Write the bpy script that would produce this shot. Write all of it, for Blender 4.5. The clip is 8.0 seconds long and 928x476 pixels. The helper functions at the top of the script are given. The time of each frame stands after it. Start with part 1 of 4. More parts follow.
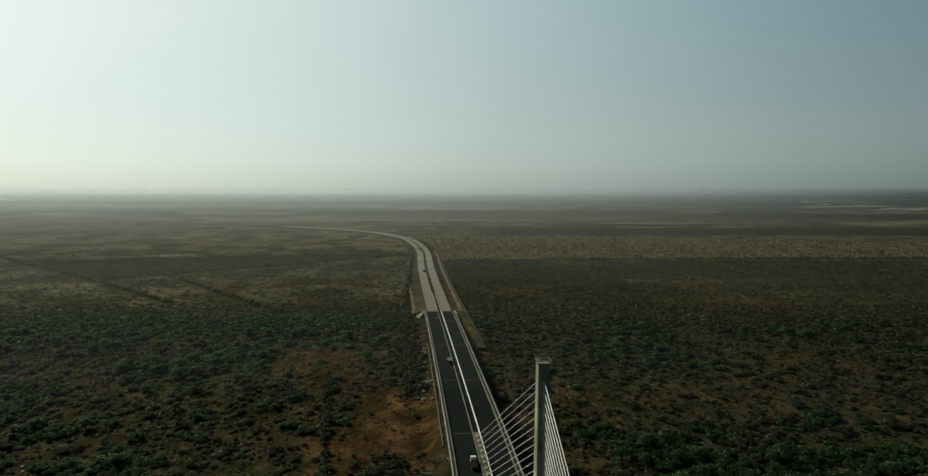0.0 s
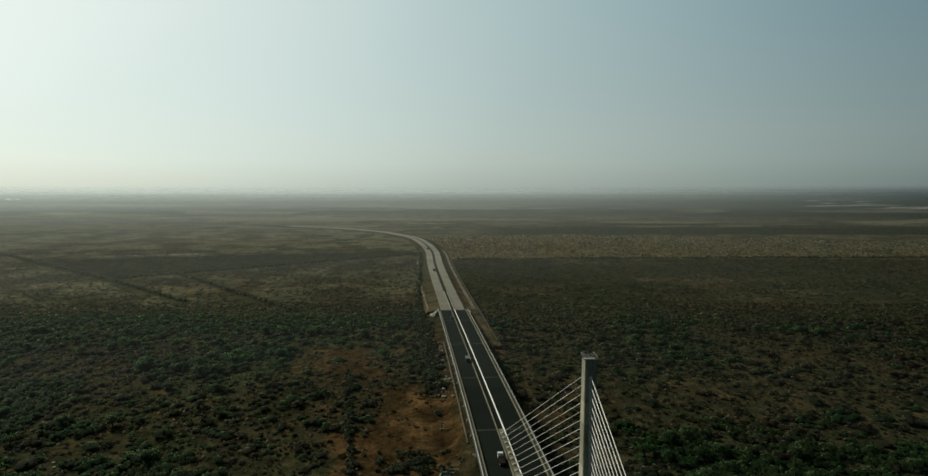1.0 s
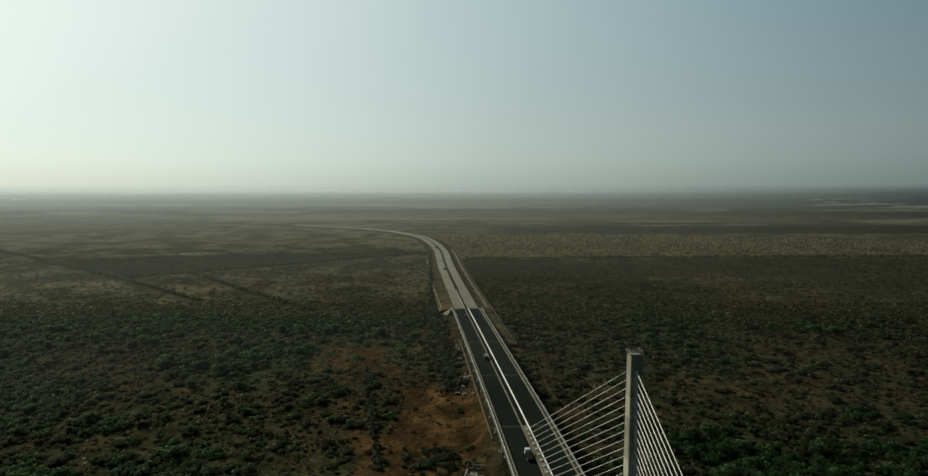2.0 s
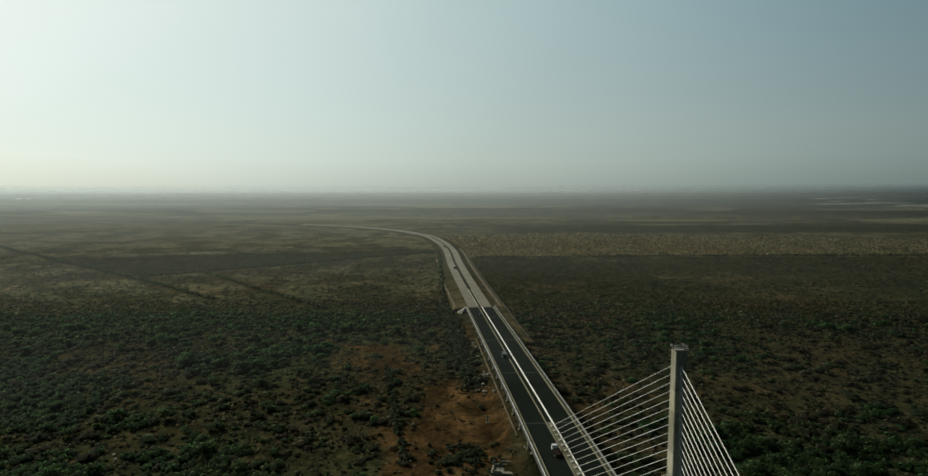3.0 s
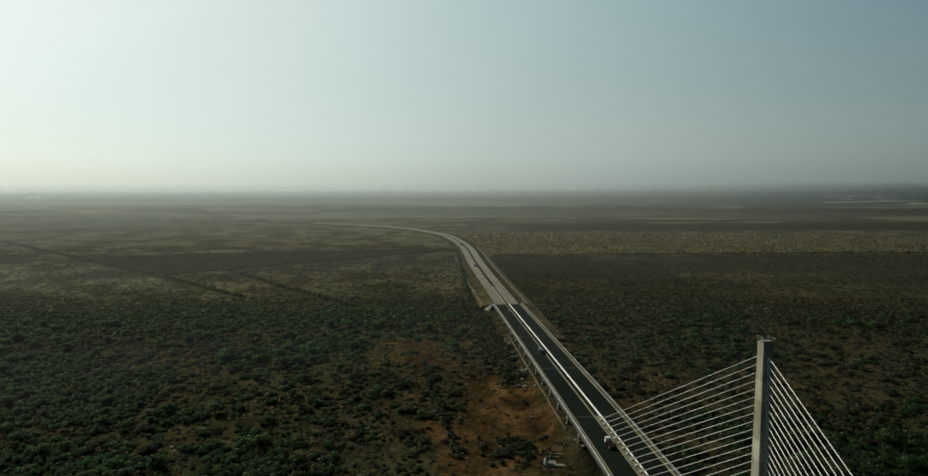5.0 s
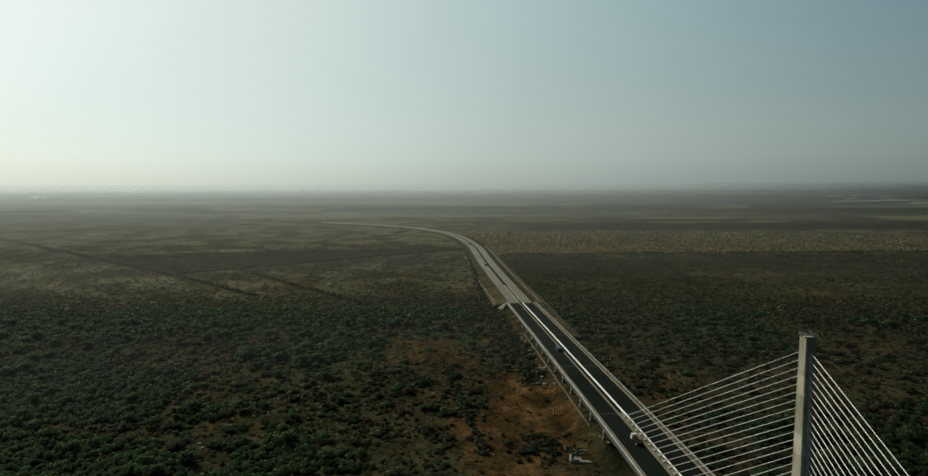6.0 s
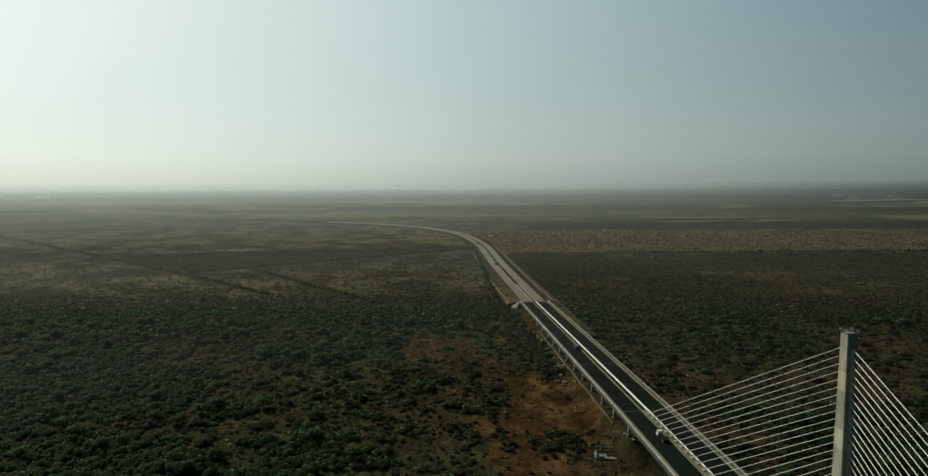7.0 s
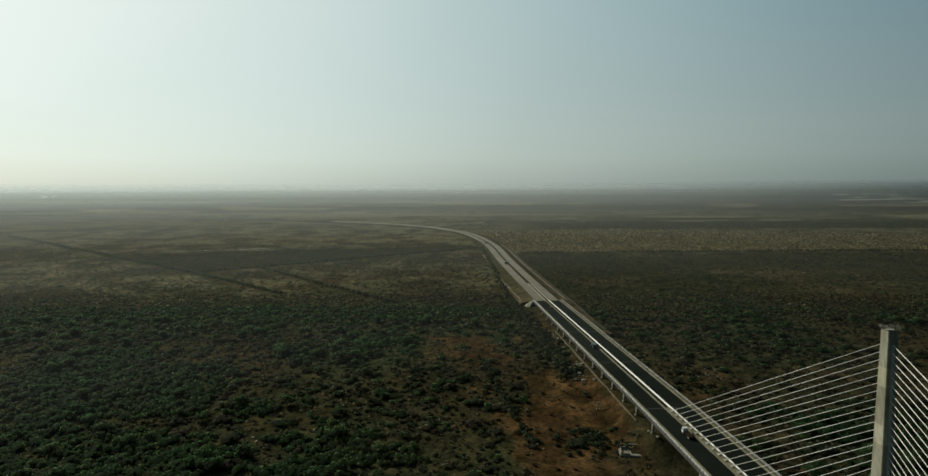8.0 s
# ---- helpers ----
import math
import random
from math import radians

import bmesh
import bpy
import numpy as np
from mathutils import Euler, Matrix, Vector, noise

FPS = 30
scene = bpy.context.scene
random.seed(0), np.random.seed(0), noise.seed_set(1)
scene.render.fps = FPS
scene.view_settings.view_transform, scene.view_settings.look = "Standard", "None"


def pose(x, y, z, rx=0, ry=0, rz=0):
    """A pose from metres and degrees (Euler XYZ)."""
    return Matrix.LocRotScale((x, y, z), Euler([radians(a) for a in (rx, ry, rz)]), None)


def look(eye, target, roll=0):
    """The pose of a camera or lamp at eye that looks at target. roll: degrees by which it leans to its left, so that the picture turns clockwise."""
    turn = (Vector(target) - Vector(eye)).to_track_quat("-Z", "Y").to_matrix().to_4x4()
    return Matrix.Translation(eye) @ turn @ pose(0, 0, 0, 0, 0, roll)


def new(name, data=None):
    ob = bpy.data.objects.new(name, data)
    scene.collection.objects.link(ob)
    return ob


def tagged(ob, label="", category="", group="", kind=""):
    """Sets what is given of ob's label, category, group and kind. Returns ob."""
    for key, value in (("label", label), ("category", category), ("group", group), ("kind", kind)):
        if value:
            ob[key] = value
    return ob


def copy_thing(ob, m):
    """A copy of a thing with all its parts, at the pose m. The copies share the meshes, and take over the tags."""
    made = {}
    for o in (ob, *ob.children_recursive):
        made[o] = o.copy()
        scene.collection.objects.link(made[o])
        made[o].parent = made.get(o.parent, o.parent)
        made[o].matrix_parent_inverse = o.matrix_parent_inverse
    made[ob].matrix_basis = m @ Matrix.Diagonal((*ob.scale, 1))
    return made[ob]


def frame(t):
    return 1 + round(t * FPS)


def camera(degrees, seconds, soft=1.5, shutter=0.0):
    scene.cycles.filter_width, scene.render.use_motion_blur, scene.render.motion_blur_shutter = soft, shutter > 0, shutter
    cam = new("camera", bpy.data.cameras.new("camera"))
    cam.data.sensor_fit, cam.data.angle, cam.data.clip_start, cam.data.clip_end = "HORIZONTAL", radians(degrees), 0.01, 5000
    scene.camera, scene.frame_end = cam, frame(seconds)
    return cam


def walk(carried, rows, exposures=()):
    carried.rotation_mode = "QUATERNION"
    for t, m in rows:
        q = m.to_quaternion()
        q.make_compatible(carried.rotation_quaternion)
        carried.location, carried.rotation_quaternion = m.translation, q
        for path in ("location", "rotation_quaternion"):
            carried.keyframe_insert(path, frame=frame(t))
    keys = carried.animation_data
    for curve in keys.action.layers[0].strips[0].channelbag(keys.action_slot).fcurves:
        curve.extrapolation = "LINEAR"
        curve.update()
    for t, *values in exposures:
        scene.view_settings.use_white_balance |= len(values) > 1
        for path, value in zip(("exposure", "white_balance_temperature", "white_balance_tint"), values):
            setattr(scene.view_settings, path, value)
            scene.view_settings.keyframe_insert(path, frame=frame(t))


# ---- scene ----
cam = camera(73.7, 8.0, soft=1.5)
# seconds, x, y, z, then the three turns in degrees: a steady sideways flight
FLIGHT = [
    (0.0, 0.00, 0.00, 110.00, 85.728, -0.045, 0.003),
    (0.5, -4.52, -1.41, 110.04, 85.694, -0.021, 0.098),
    (1.0, -9.10, -2.81, 110.05, 85.661, 0.003, 0.194),
    (1.5, -13.72, -4.20, 110.05, 85.627, 0.026, 0.290),
    (2.0, -18.39, -5.58, 110.04, 85.593, 0.050, 0.386),
    (2.5, -23.09, -6.94, 110.00, 85.560, 0.072, 0.482),
    (3.0, -27.84, -8.29, 109.96, 85.527, 0.095, 0.578),
    (3.5, -32.61, -9.61, 109.90, 85.496, 0.116, 0.673),
    (4.0, -37.41, -10.92, 109.83, 85.465, 0.138, 0.767),
    (4.5, -42.23, -12.21, 109.76, 85.436, 0.158, 0.860),
    (5.0, -47.06, -13.48, 109.68, 85.408, 0.179, 0.951),
    (5.5, -51.91, -14.72, 109.59, 85.382, 0.198, 1.040),
    (6.0, -56.77, -15.93, 109.50, 85.358, 0.217, 1.128),
    (6.5, -61.63, -17.13, 109.40, 85.336, 0.235, 1.212),
    (7.0, -66.49, -18.29, 109.31, 85.317, 0.252, 1.294),
    (7.5, -71.34, -19.42, 109.22, 85.299, 0.269, 1.373),
    (8.0, -76.18, -20.53, 109.13, 85.285, 0.285, 1.448),
]
walk(cam, [(t, pose(*row)) for t, *row in FLIGHT])

# ---- light: a hazy low sun ahead of the camera and well to one side ----
SUN_SIDE, SUN_HIGH = 49.0, 32.0          # degrees away from +y towards -x, and above the horizon
world = bpy.data.worlds.new("sky")
scene.world = world
world.use_nodes = True
wn, wl = world.node_tree.nodes, world.node_tree.links
sky = wn.new("ShaderNodeTexSky")
sky.sky_type, sky.sun_disc = "NISHITA", False
sky.sun_elevation, sky.sun_rotation = radians(SUN_HIGH), radians(-SUN_SIDE)
sky.altitude, sky.air_density, sky.dust_density, sky.ozone_density = 50, 1.0, 1.2, 3.0
wn["Background"].inputs["Strength"].default_value = 1.0
# dust in the air: a pale glow that spreads round the sun and thins out across the sky, over the clear sky behind it
where, toward, height = wn.new("ShaderNodeTexCoord"), wn.new("ShaderNodeVectorMath"), wn.new("ShaderNodeSeparateXYZ")
toward.operation = "DOT_PRODUCT"
toward.inputs[1].default_value = (-math.sin(radians(SUN_SIDE)) * math.cos(radians(SUN_HIGH)), math.cos(radians(SUN_SIDE)) * math.cos(radians(SUN_HIGH)), math.sin(radians(SUN_HIGH)))
wl.new(where.outputs["Generated"], toward.inputs[0])
wl.new(where.outputs["Generated"], height.inputs[0])


def sky_span(source, low, high):
    r = wn.new("ShaderNodeMapRange")
    r.inputs["From Min"].default_value, r.inputs["From Max"].default_value = low, high
    wl.new(source, r.inputs["Value"])
    return r.outputs["Result"]


def sky_ramp(source, stops):
    r = wn.new("ShaderNodeValToRGB")
    while len(r.color_ramp.elements) < len(stops):
        r.color_ramp.elements.new(0.5)
    for e, (p, c) in zip(r.color_ramp.elements, stops):
        e.position, e.color = (p + 1) / 2, (*c, 1)
    r.color_ramp.interpolation = "B_SPLINE"
    wl.new(source, r.inputs["Fac"])
    return r.outputs["Color"]


def sky_mix(fac, a, b, how="MIX"):
    m = wn.new("ShaderNodeMix")
    m.data_type, m.blend_type = "RGBA", how
    for socket, value in ((m.inputs["Factor"], fac), (m.inputs["A"], a), (m.inputs["B"], b)):
        if isinstance(value, float):
            socket.default_value = value
        elif isinstance(value, tuple):
            socket.default_value = (*value, 1)
        else:
            wl.new(value, socket)
    return m.outputs["Result"]


near_sun = sky_span(toward.outputs["Value"], -1.0, 1.0)
low_dust = sky_ramp(near_sun, [(-1, (0.006, 0.008, 0.009)), (-0.25, (0.022, 0.029, 0.031)), (0.09, (0.182, 0.247, 0.250)), (0.567, (0.448, 0.518, 0.480)), (0.873, (0.735, 0.842, 0.788)), (1, (1.0, 1.0, 0.96))])
high_dust = sky_ramp(near_sun, [(-1, (0.003, 0.006, 0.009)), (-0.25, (0.008, 0.020, 0.030)), (0.248, (0.070, 0.210, 0.276)), (0.70, (0.442, 0.585, 0.564)), (0.965, (0.875, 0.93, 0.845)), (1, (1.0, 1.0, 1.0))])
dust = sky_mix(sky_span(height.outputs["Z"], 0.085, 0.37), low_dust, high_dust)
dust = sky_mix(sky_span(height.outputs["Z"], 0.38, 0.95), dust, sky_mix(1.0, dust, (0.50, 0.52, 0.54), "MULTIPLY"))
dust = sky_mix(sky_span(height.outputs["Z"], -0.012, 0.045), sky_mix(1.0, low_dust, (0.80, 0.82, 0.82), "MULTIPLY"), dust)
clear = sky_mix(1.0, sky.outputs["Color"], sky_ramp(near_sun, [(-1, (0.010, 0.012, 0.012)), (-0.25, (0.03, 0.033, 0.03)), (0.1, (0.085, 0.095, 0.085))]), "MULTIPLY")
wl.new(sky_mix(0.85, clear, dust), wn["Background"].inputs["Color"])
sun = new("sun", bpy.data.lights.new("sun", "SUN"))
sun.data.energy, sun.data.angle, sun.data.color = 4.8, radians(10.0), (1.0, 0.95, 0.79)
sa, sb = radians(SUN_SIDE), radians(SUN_HIGH)
sun.matrix_basis = look((-math.sin(sa) * math.cos(sb) * 900, math.cos(sa) * math.cos(sb) * 900, math.sin(sb) * 900), (0, 0, 0))
scene.view_settings.exposure = 0.0


# ---- materials ----
def material(name, rough=0.8, metal=0.0):
    m = bpy.data.materials.new(name)
    m.use_nodes = True
    b = m.node_tree.nodes["Principled BSDF"]
    b.inputs["Roughness"].default_value, b.inputs["Metallic"].default_value = rough, metal
    return m, m.node_tree.nodes, m.node_tree.links, b


def ramp(nodes, links, source, stops):
    r = nodes.new("ShaderNodeValToRGB")
    while len(r.color_ramp.elements) < len(stops):
        r.color_ramp.elements.new(0.5)
    for e, (p, c) in zip(r.color_ramp.elements, stops):
        e.position, e.color = p, (*c, 1)
    links.new(source, r.inputs["Fac"])
    return r.outputs["Color"]


def noise_at(nodes, links, scale, detail=4.0, rough=0.6, stretch=None):
    g = nodes.new("ShaderNodeNewGeometry")
    n = nodes.new("ShaderNodeTexNoise")
    n.inputs["Scale"].default_value, n.inputs["Detail"].default_value, n.inputs["Roughness"].default_value = scale, detail, rough
    source = g.outputs["Position"]
    if stretch:
        mp = nodes.new("ShaderNodeMapping")
        mp.inputs["Scale"].default_value = stretch
        links.new(source, mp.inputs["Vector"])
        source = mp.outputs["Vector"]
    links.new(source, n.inputs["Vector"])
    return n.outputs["Fac"]


def mixed(nodes, links, fac, a, b, how="MIX"):
    m = nodes.new("ShaderNodeMix")
    m.data_type, m.blend_type = "RGBA", how
    for socket, value in ((m.inputs["Factor"], fac), (m.inputs["A"], a), (m.inputs["B"], b)):
        if isinstance(value, (int, float)):
            socket.default_value = value
        elif isinstance(value, tuple):
            socket.default_value = (*value, 1)
        else:
            links.new(value, socket)
    return m.outputs["Result"]


def bump(nodes, links, b, height, strength=0.4, distance=0.05):
    k = nodes.new("ShaderNodeBump")
    k.inputs["Strength"].default_value, k.inputs["Distance"].default_value = strength, distance
    links.new(height, k.inputs["Height"])
    links.new(k.outputs["Normal"], b.inputs["Normal"])


def two_scale(name, stops, small, large, dark=(0.6, 0.6, 0.6), rough=0.8, metal=0.0, relief=0.3, stretch=None):
    """A surface with a fine grain from a ramp of colours, and broad stains multiplied over it."""
    m, n, l, b = material(name, rough, metal)
    fine = noise_at(n, l, small, 6.0, 0.65, stretch)
    broad = noise_at(n, l, large, 3.0, 0.55, stretch)
    colour = ramp(n, l, fine, stops)
    stain = ramp(n, l, broad, [(0.35, dark), (0.62, (1, 1, 1))])
    l.new(mixed(n, l, 1.0, colour, stain, "MULTIPLY"), b.inputs["Base Color"])
    bump(n, l, b, fine, relief)
    b.inputs["Specular IOR Level"].default_value = 0.5 if rough < 0.7 else (0.08 if rough < 0.9 else 0.02)
    return m


def leaves(name, stops, dry, random=0.07):
    """Foliage: hue from clump to clump by place, and from leaf to leaf."""
    m, n, l, b = material(name, 0.75)
    g = n.new("ShaderNodeNewGeometry")
    patch = ramp(n, l, noise_at(n, l, 0.23, 2.0), stops)
    leaf = ramp(n, l, g.outputs["Random Per Island"], [(0.0, (1 - random,) * 3), (1.0, (1 + random * 0.6,) * 3)])
    green = mixed(n, l, 1.0, patch, leaf, "MULTIPLY")
    broad = ramp(n, l, noise_at(n, l, 0.012, 4.0), [(0.42, (0, 0, 0)), (0.62, (1, 1, 1))])
    colour = mixed(n, l, broad, green, mixed(n, l, 1.0, leaf, dry, "MULTIPLY"))
    grain = noise_at(n, l, 1.1, 4.0, 0.7)
    colour = mixed(n, l, 1.0, colour, ramp(n, l, grain, [(0.3, (0.9, 0.9, 0.9)), (0.7, (1.1, 1.1, 1.1))]), "MULTIPLY")
    l.new(colour, b.inputs["Base Color"])
    b.inputs["Specular IOR Level"].default_value = 0.05
    thin, both = n.new("ShaderNodeBsdfTranslucent"), n.new("ShaderNodeMixShader")
    both.inputs["Fac"].default_value = 0.80
    l.new(colour, thin.inputs["Color"])
    l.new(b.outputs[0], both.inputs[1]), l.new(thin.outputs[0], both.inputs[2])
    l.new(both.outputs[0], n["Material Output"].inputs["Surface"])
    return m


CONCRETE = two_scale("weathered_concrete", [(0.3, (0.208, 0.204, 0.172)), (0.7, (0.272, 0.264, 0.224))], 1.3, 0.12, (0.66, 0.64, 0.58))
PALE = two_scale("pale_concrete", [(0.3, (0.520, 0.515, 0.475)), (0.7, (0.640, 0.632, 0.585))], 1.1, 0.10, (0.78, 0.76, 0.70))
WHITEWASH = two_scale("white_barrier_paint", [(0.3, (0.66, 0.66, 0.63)), (0.7, (0.76, 0.76, 0.73))], 1.1, 0.10, (0.84, 0.83, 0.79))
PAVING = two_scale("concrete_paving", [(0.3, (0.1260, 0.1180, 0.0890)), (0.7, (0.1650, 0.1540, 0.1180))], 0.5, 0.03, (0.75, 0.74, 0.70))
ASPHALT = two_scale("dark_asphalt", [(0.3, (0.0052, 0.0076, 0.0056)), (0.7, (0.0084, 0.0114, 0.0088))], 2.0, 0.05, (0.72, 0.74, 0.72), 0.9)
WALKWAY = two_scale("walkway_concrete", [(0.3, (0.034, 0.034, 0.027)), (0.7, (0.052, 0.051, 0.041))], 1.3, 0.1, (0.7, 0.7, 0.66))
STAINED = two_scale("stained_concrete", [(0.3, (0.105, 0.100, 0.068)), (0.7, (0.155, 0.146, 0.100))], 1.3, 0.1, (0.7, 0.68, 0.6))
FASCIA = two_scale("weathered_grey_concrete", [(0.3, (0.036, 0.038, 0.034)), (0.7, (0.068, 0.070, 0.063))], 1.1, 0.09, (0.62, 0.62, 0.60))
WEEDS = two_scale("weedy_earth", [(0.3, (0.0134, 0.0143, 0.0076)), (0.7, (0.0302, 0.0269, 0.0151))], 0.5, 0.06, rough=0.95)
STEEL = two_scale("galvanised_steel", [(0.3, (0.270, 0.268, 0.240)), (0.7, (0.360, 0.356, 0.320))], 4.0, 0.3, (0.8, 0.8, 0.8), 0.62)
SHEATH = two_scale("cable_sheath", [(0.3, (0.58, 0.58, 0.54)), (0.7, (0.68, 0.68, 0.63))], 2.0, 0.2, (0.85, 0.85, 0.83), 0.45)
RAIL = two_scale("white_rail_paint", [(0.3, (0.58, 0.58, 0.56)), (0.7, (0.72, 0.72, 0.69))], 4.0, 0.3, (0.7, 0.7, 0.68), 0.6)
RUBBER = two_scale("tyre_rubber", [(0.3, (0.02, 0.02, 0.02)), (0.7, (0.03, 0.03, 0.03))], 8.0, 1.0)
VERGE, _n, _l, _b = material("weedy_embankment", 0.95)
_geo, _cut, _reach = _n.new("ShaderNodeNewGeometry"), _n.new("ShaderNodeSeparateXYZ"), _n.new("ShaderNodeMapRange")
_l.new(_geo.outputs["Position"], _cut.inputs[0])
_l.new(_cut.outputs["Y"], _reach.inputs["Value"])
for _k, _v in (("From Min", 530), ("From Max", 640), ("To Min", 0.85), ("To Max", 0.30)):
    _reach.inputs[_k].default_value = _v
_soil = ramp(_n, _l, noise_at(_n, _l, 0.30, 6.0, 0.7), [(0.3, (0.046, 0.037, 0.0200)), (0.7, (0.108, 0.088, 0.050))])
_weed = ramp(_n, _l, noise_at(_n, _l, 0.22, 6.0, 0.7), [(0.3, (0.0105, 0.0125, 0.0062)), (0.7, (0.0330, 0.0310, 0.0170))])
_gap = ramp(_n, _l, noise_at(_n, _l, 0.07, 5.0, 0.65), [(0.36, (0, 0, 0)), (0.60, (1, 1, 1))])
_l.new(mixed(_n, _l, mixed(_n, _l, 1.0, _gap, _reach.outputs["Result"], "MULTIPLY"), _weed, _soil), _b.inputs["Base Color"])
_b.inputs["Specular IOR Level"].default_value = 0.0
TRACK = two_scale("dirt_track", [(0.3, (0.0823, 0.0613, 0.0378)), (0.7, (0.1411, 0.1117, 0.0731))], 0.5, 0.06, (0.55, 0.55, 0.5))
ROCK = two_scale("pale_rock", [(0.3, (0.125, 0.114, 0.085)), (0.7, (0.220, 0.205, 0.160))], 1.2, 0.3, (0.6, 0.6, 0.56))
BARK = two_scale("bark", [(0.3, (0.05, 0.04, 0.03)), (0.7, (0.10, 0.08, 0.06))], 3.0, 0.5)
LUSH = leaves("green_foliage", [(0.35, (0.0215, 0.0525, 0.0205)), (0.65, (0.0385, 0.0800, 0.0275))], (0.0415, 0.0645, 0.0275))
SCRUB = leaves("dull_scrub", [(0.35, (0.0330, 0.0530, 0.0285)), (0.65, (0.0520, 0.0660, 0.0350))], (0.0560, 0.0610, 0.0350))
TUFT = leaves("brown_tufts", [(0.35, (0.0370, 0.0410, 0.0255)), (0.65, (0.0540, 0.0500, 0.0310))], (0.0510, 0.0420, 0.0250))
OLIVE = leaves("olive_scrub", [(0.35, (0.0680, 0.0740, 0.0450)), (0.65, (0.1080, 0.1030, 0.0640))], (0.1130, 0.0960, 0.0620))
DRY = leaves("dry_shrub", [(0.35, (0.0620, 0.0610, 0.0390)), (0.65, (0.0860, 0.0790, 0.0500))], (0.0780, 0.0650, 0.0390))
STRAW = leaves("straw_grass", [(0.35, (0.200, 0.190, 0.128)), (0.65, (0.290, 0.272, 0.190))], (0.250, 0.225, 0.150))
GLASS, _n, _l, _b = material("dark_glass", 0.08)
_b.inputs["Base Color"].default_value = (0.015, 0.018, 0.02, 1)


def coat(name, colour):
    return two_scale(name, [(0.3, tuple(0.88 * c for c in colour)), (0.7, colour)], 2.0, 0.6, (0.82, 0.81, 0.79), 0.35)


def ground_material():
    """Soil whose cover (bare, lush, pale, dark, tan, chalk) is laid out over the plan by the mesh's attributes."""
    m, n, l, b = material("dry_plain_soil", 0.95)

    def cover(name):
        a = n.new("ShaderNodeAttribute")
        a.attribute_name = name
        return a.outputs["Fac"]

    fine, mid, broad = noise_at(n, l, 0.35, 8.0, 0.7), noise_at(n, l, 0.045, 6.0, 0.65), noise_at(n, l, 0.006, 5.0, 0.6)
    litter = ramp(n, l, mid, [(0.32, (0.0155, 0.0190, 0.0108)), (0.5, (0.0245, 0.0238, 0.0132)), (0.68, (0.0350, 0.0290, 0.0155))])
    red = ramp(n, l, fine, [(0.3, (0.0345, 0.0255, 0.0142)), (0.7, (0.0550, 0.0375, 0.0195))])
    colour = mixed(n, l, ramp(n, l, broad, [(0.45, (0, 0, 0)), (0.62, (0.55, 0.55, 0.55))]), litter, red)
    soil = ramp(n, l, mid, [(0.3, (0.019, 0.0122, 0.0060)), (0.5, (0.036, 0.0225, 0.0104)), (0.7, (0.088, 0.0530, 0.0235))])
    colour = mixed(n, l, cover("bare"), colour, soil)
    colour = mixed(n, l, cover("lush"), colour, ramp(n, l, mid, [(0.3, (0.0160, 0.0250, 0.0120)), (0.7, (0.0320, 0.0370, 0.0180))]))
    colour = mixed(n, l, cover("pale"), colour, ramp(n, l, mid, [(0.3, (0.060, 0.064, 0.040)), (0.5, (0.094, 0.089, 0.055)), (0.7, (0.135, 0.116, 0.072))]))
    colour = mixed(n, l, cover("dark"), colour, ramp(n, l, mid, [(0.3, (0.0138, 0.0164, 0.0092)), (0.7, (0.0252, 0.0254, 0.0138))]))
    colour = mixed(n, l, cover("tan"), colour, ramp(n, l, mid, [(0.3, (0.042, 0.034, 0.017)), (0.5, (0.066, 0.052, 0.026)), (0.7, (0.100, 0.081, 0.043))]))
    colour = mixed(n, l, cover("whitish"), colour, ramp(n, l, fine, [(0.3, (0.30, 0.30, 0.28)), (0.7, (0.50, 0.50, 0.47))]))
    # low growth and litter: blotches a few metres wide, darker and greener or drier than the soil between
    blotch, tuft = noise_at(n, l, 0.13, 5.0, 0.7), noise_at(n, l, 0.55, 3.0, 0.6)
    colour = mixed(n, l, 1.0, colour, ramp(n, l, blotch, [(0.36, (0.50, 0.56, 0.52)), (0.50, (0.95, 0.95, 0.92)), (0.64, (1.50, 1.38, 1.28))]), "MULTIPLY")
    colour = mixed(n, l, 1.0, colour, ramp(n, l, tuft, [(0.38, (0.66, 0.70, 0.68)), (0.62, (1.28, 1.24, 1.2))]), "MULTIPLY")
    grain = ramp(n, l, fine, [(0.3, (0.76, 0.76, 0.76)), (0.7, (1.2, 1.2, 1.2))])
    l.new(mixed(n, l, 1.0, colour, grain, "MULTIPLY"), b.inputs["Base Color"])
    bump(n, l, b, fine, 0.8, 0.6)
    b.inputs["Specular IOR Level"].default_value = 0.0
    return m


GROUND = ground_material()


# ---- mesh helpers ----
def mesh_of(name, verts, faces, mat, smooth=False):
    me = bpy.data.meshes.new(name)
    me.from_pydata([tuple(v) for v in verts], [], faces)
    me.materials.append(mat)
    if smooth:
        me.polygons.foreach_set("use_smooth", [True] * len(me.polygons))
    me.update()
    return me


def from_bm(name, bm, mat):
    me = bpy.data.meshes.new(name)
    bm.normal_update()
    bm.to_mesh(me)
    bm.free()
    me.materials.append(mat)
    return me


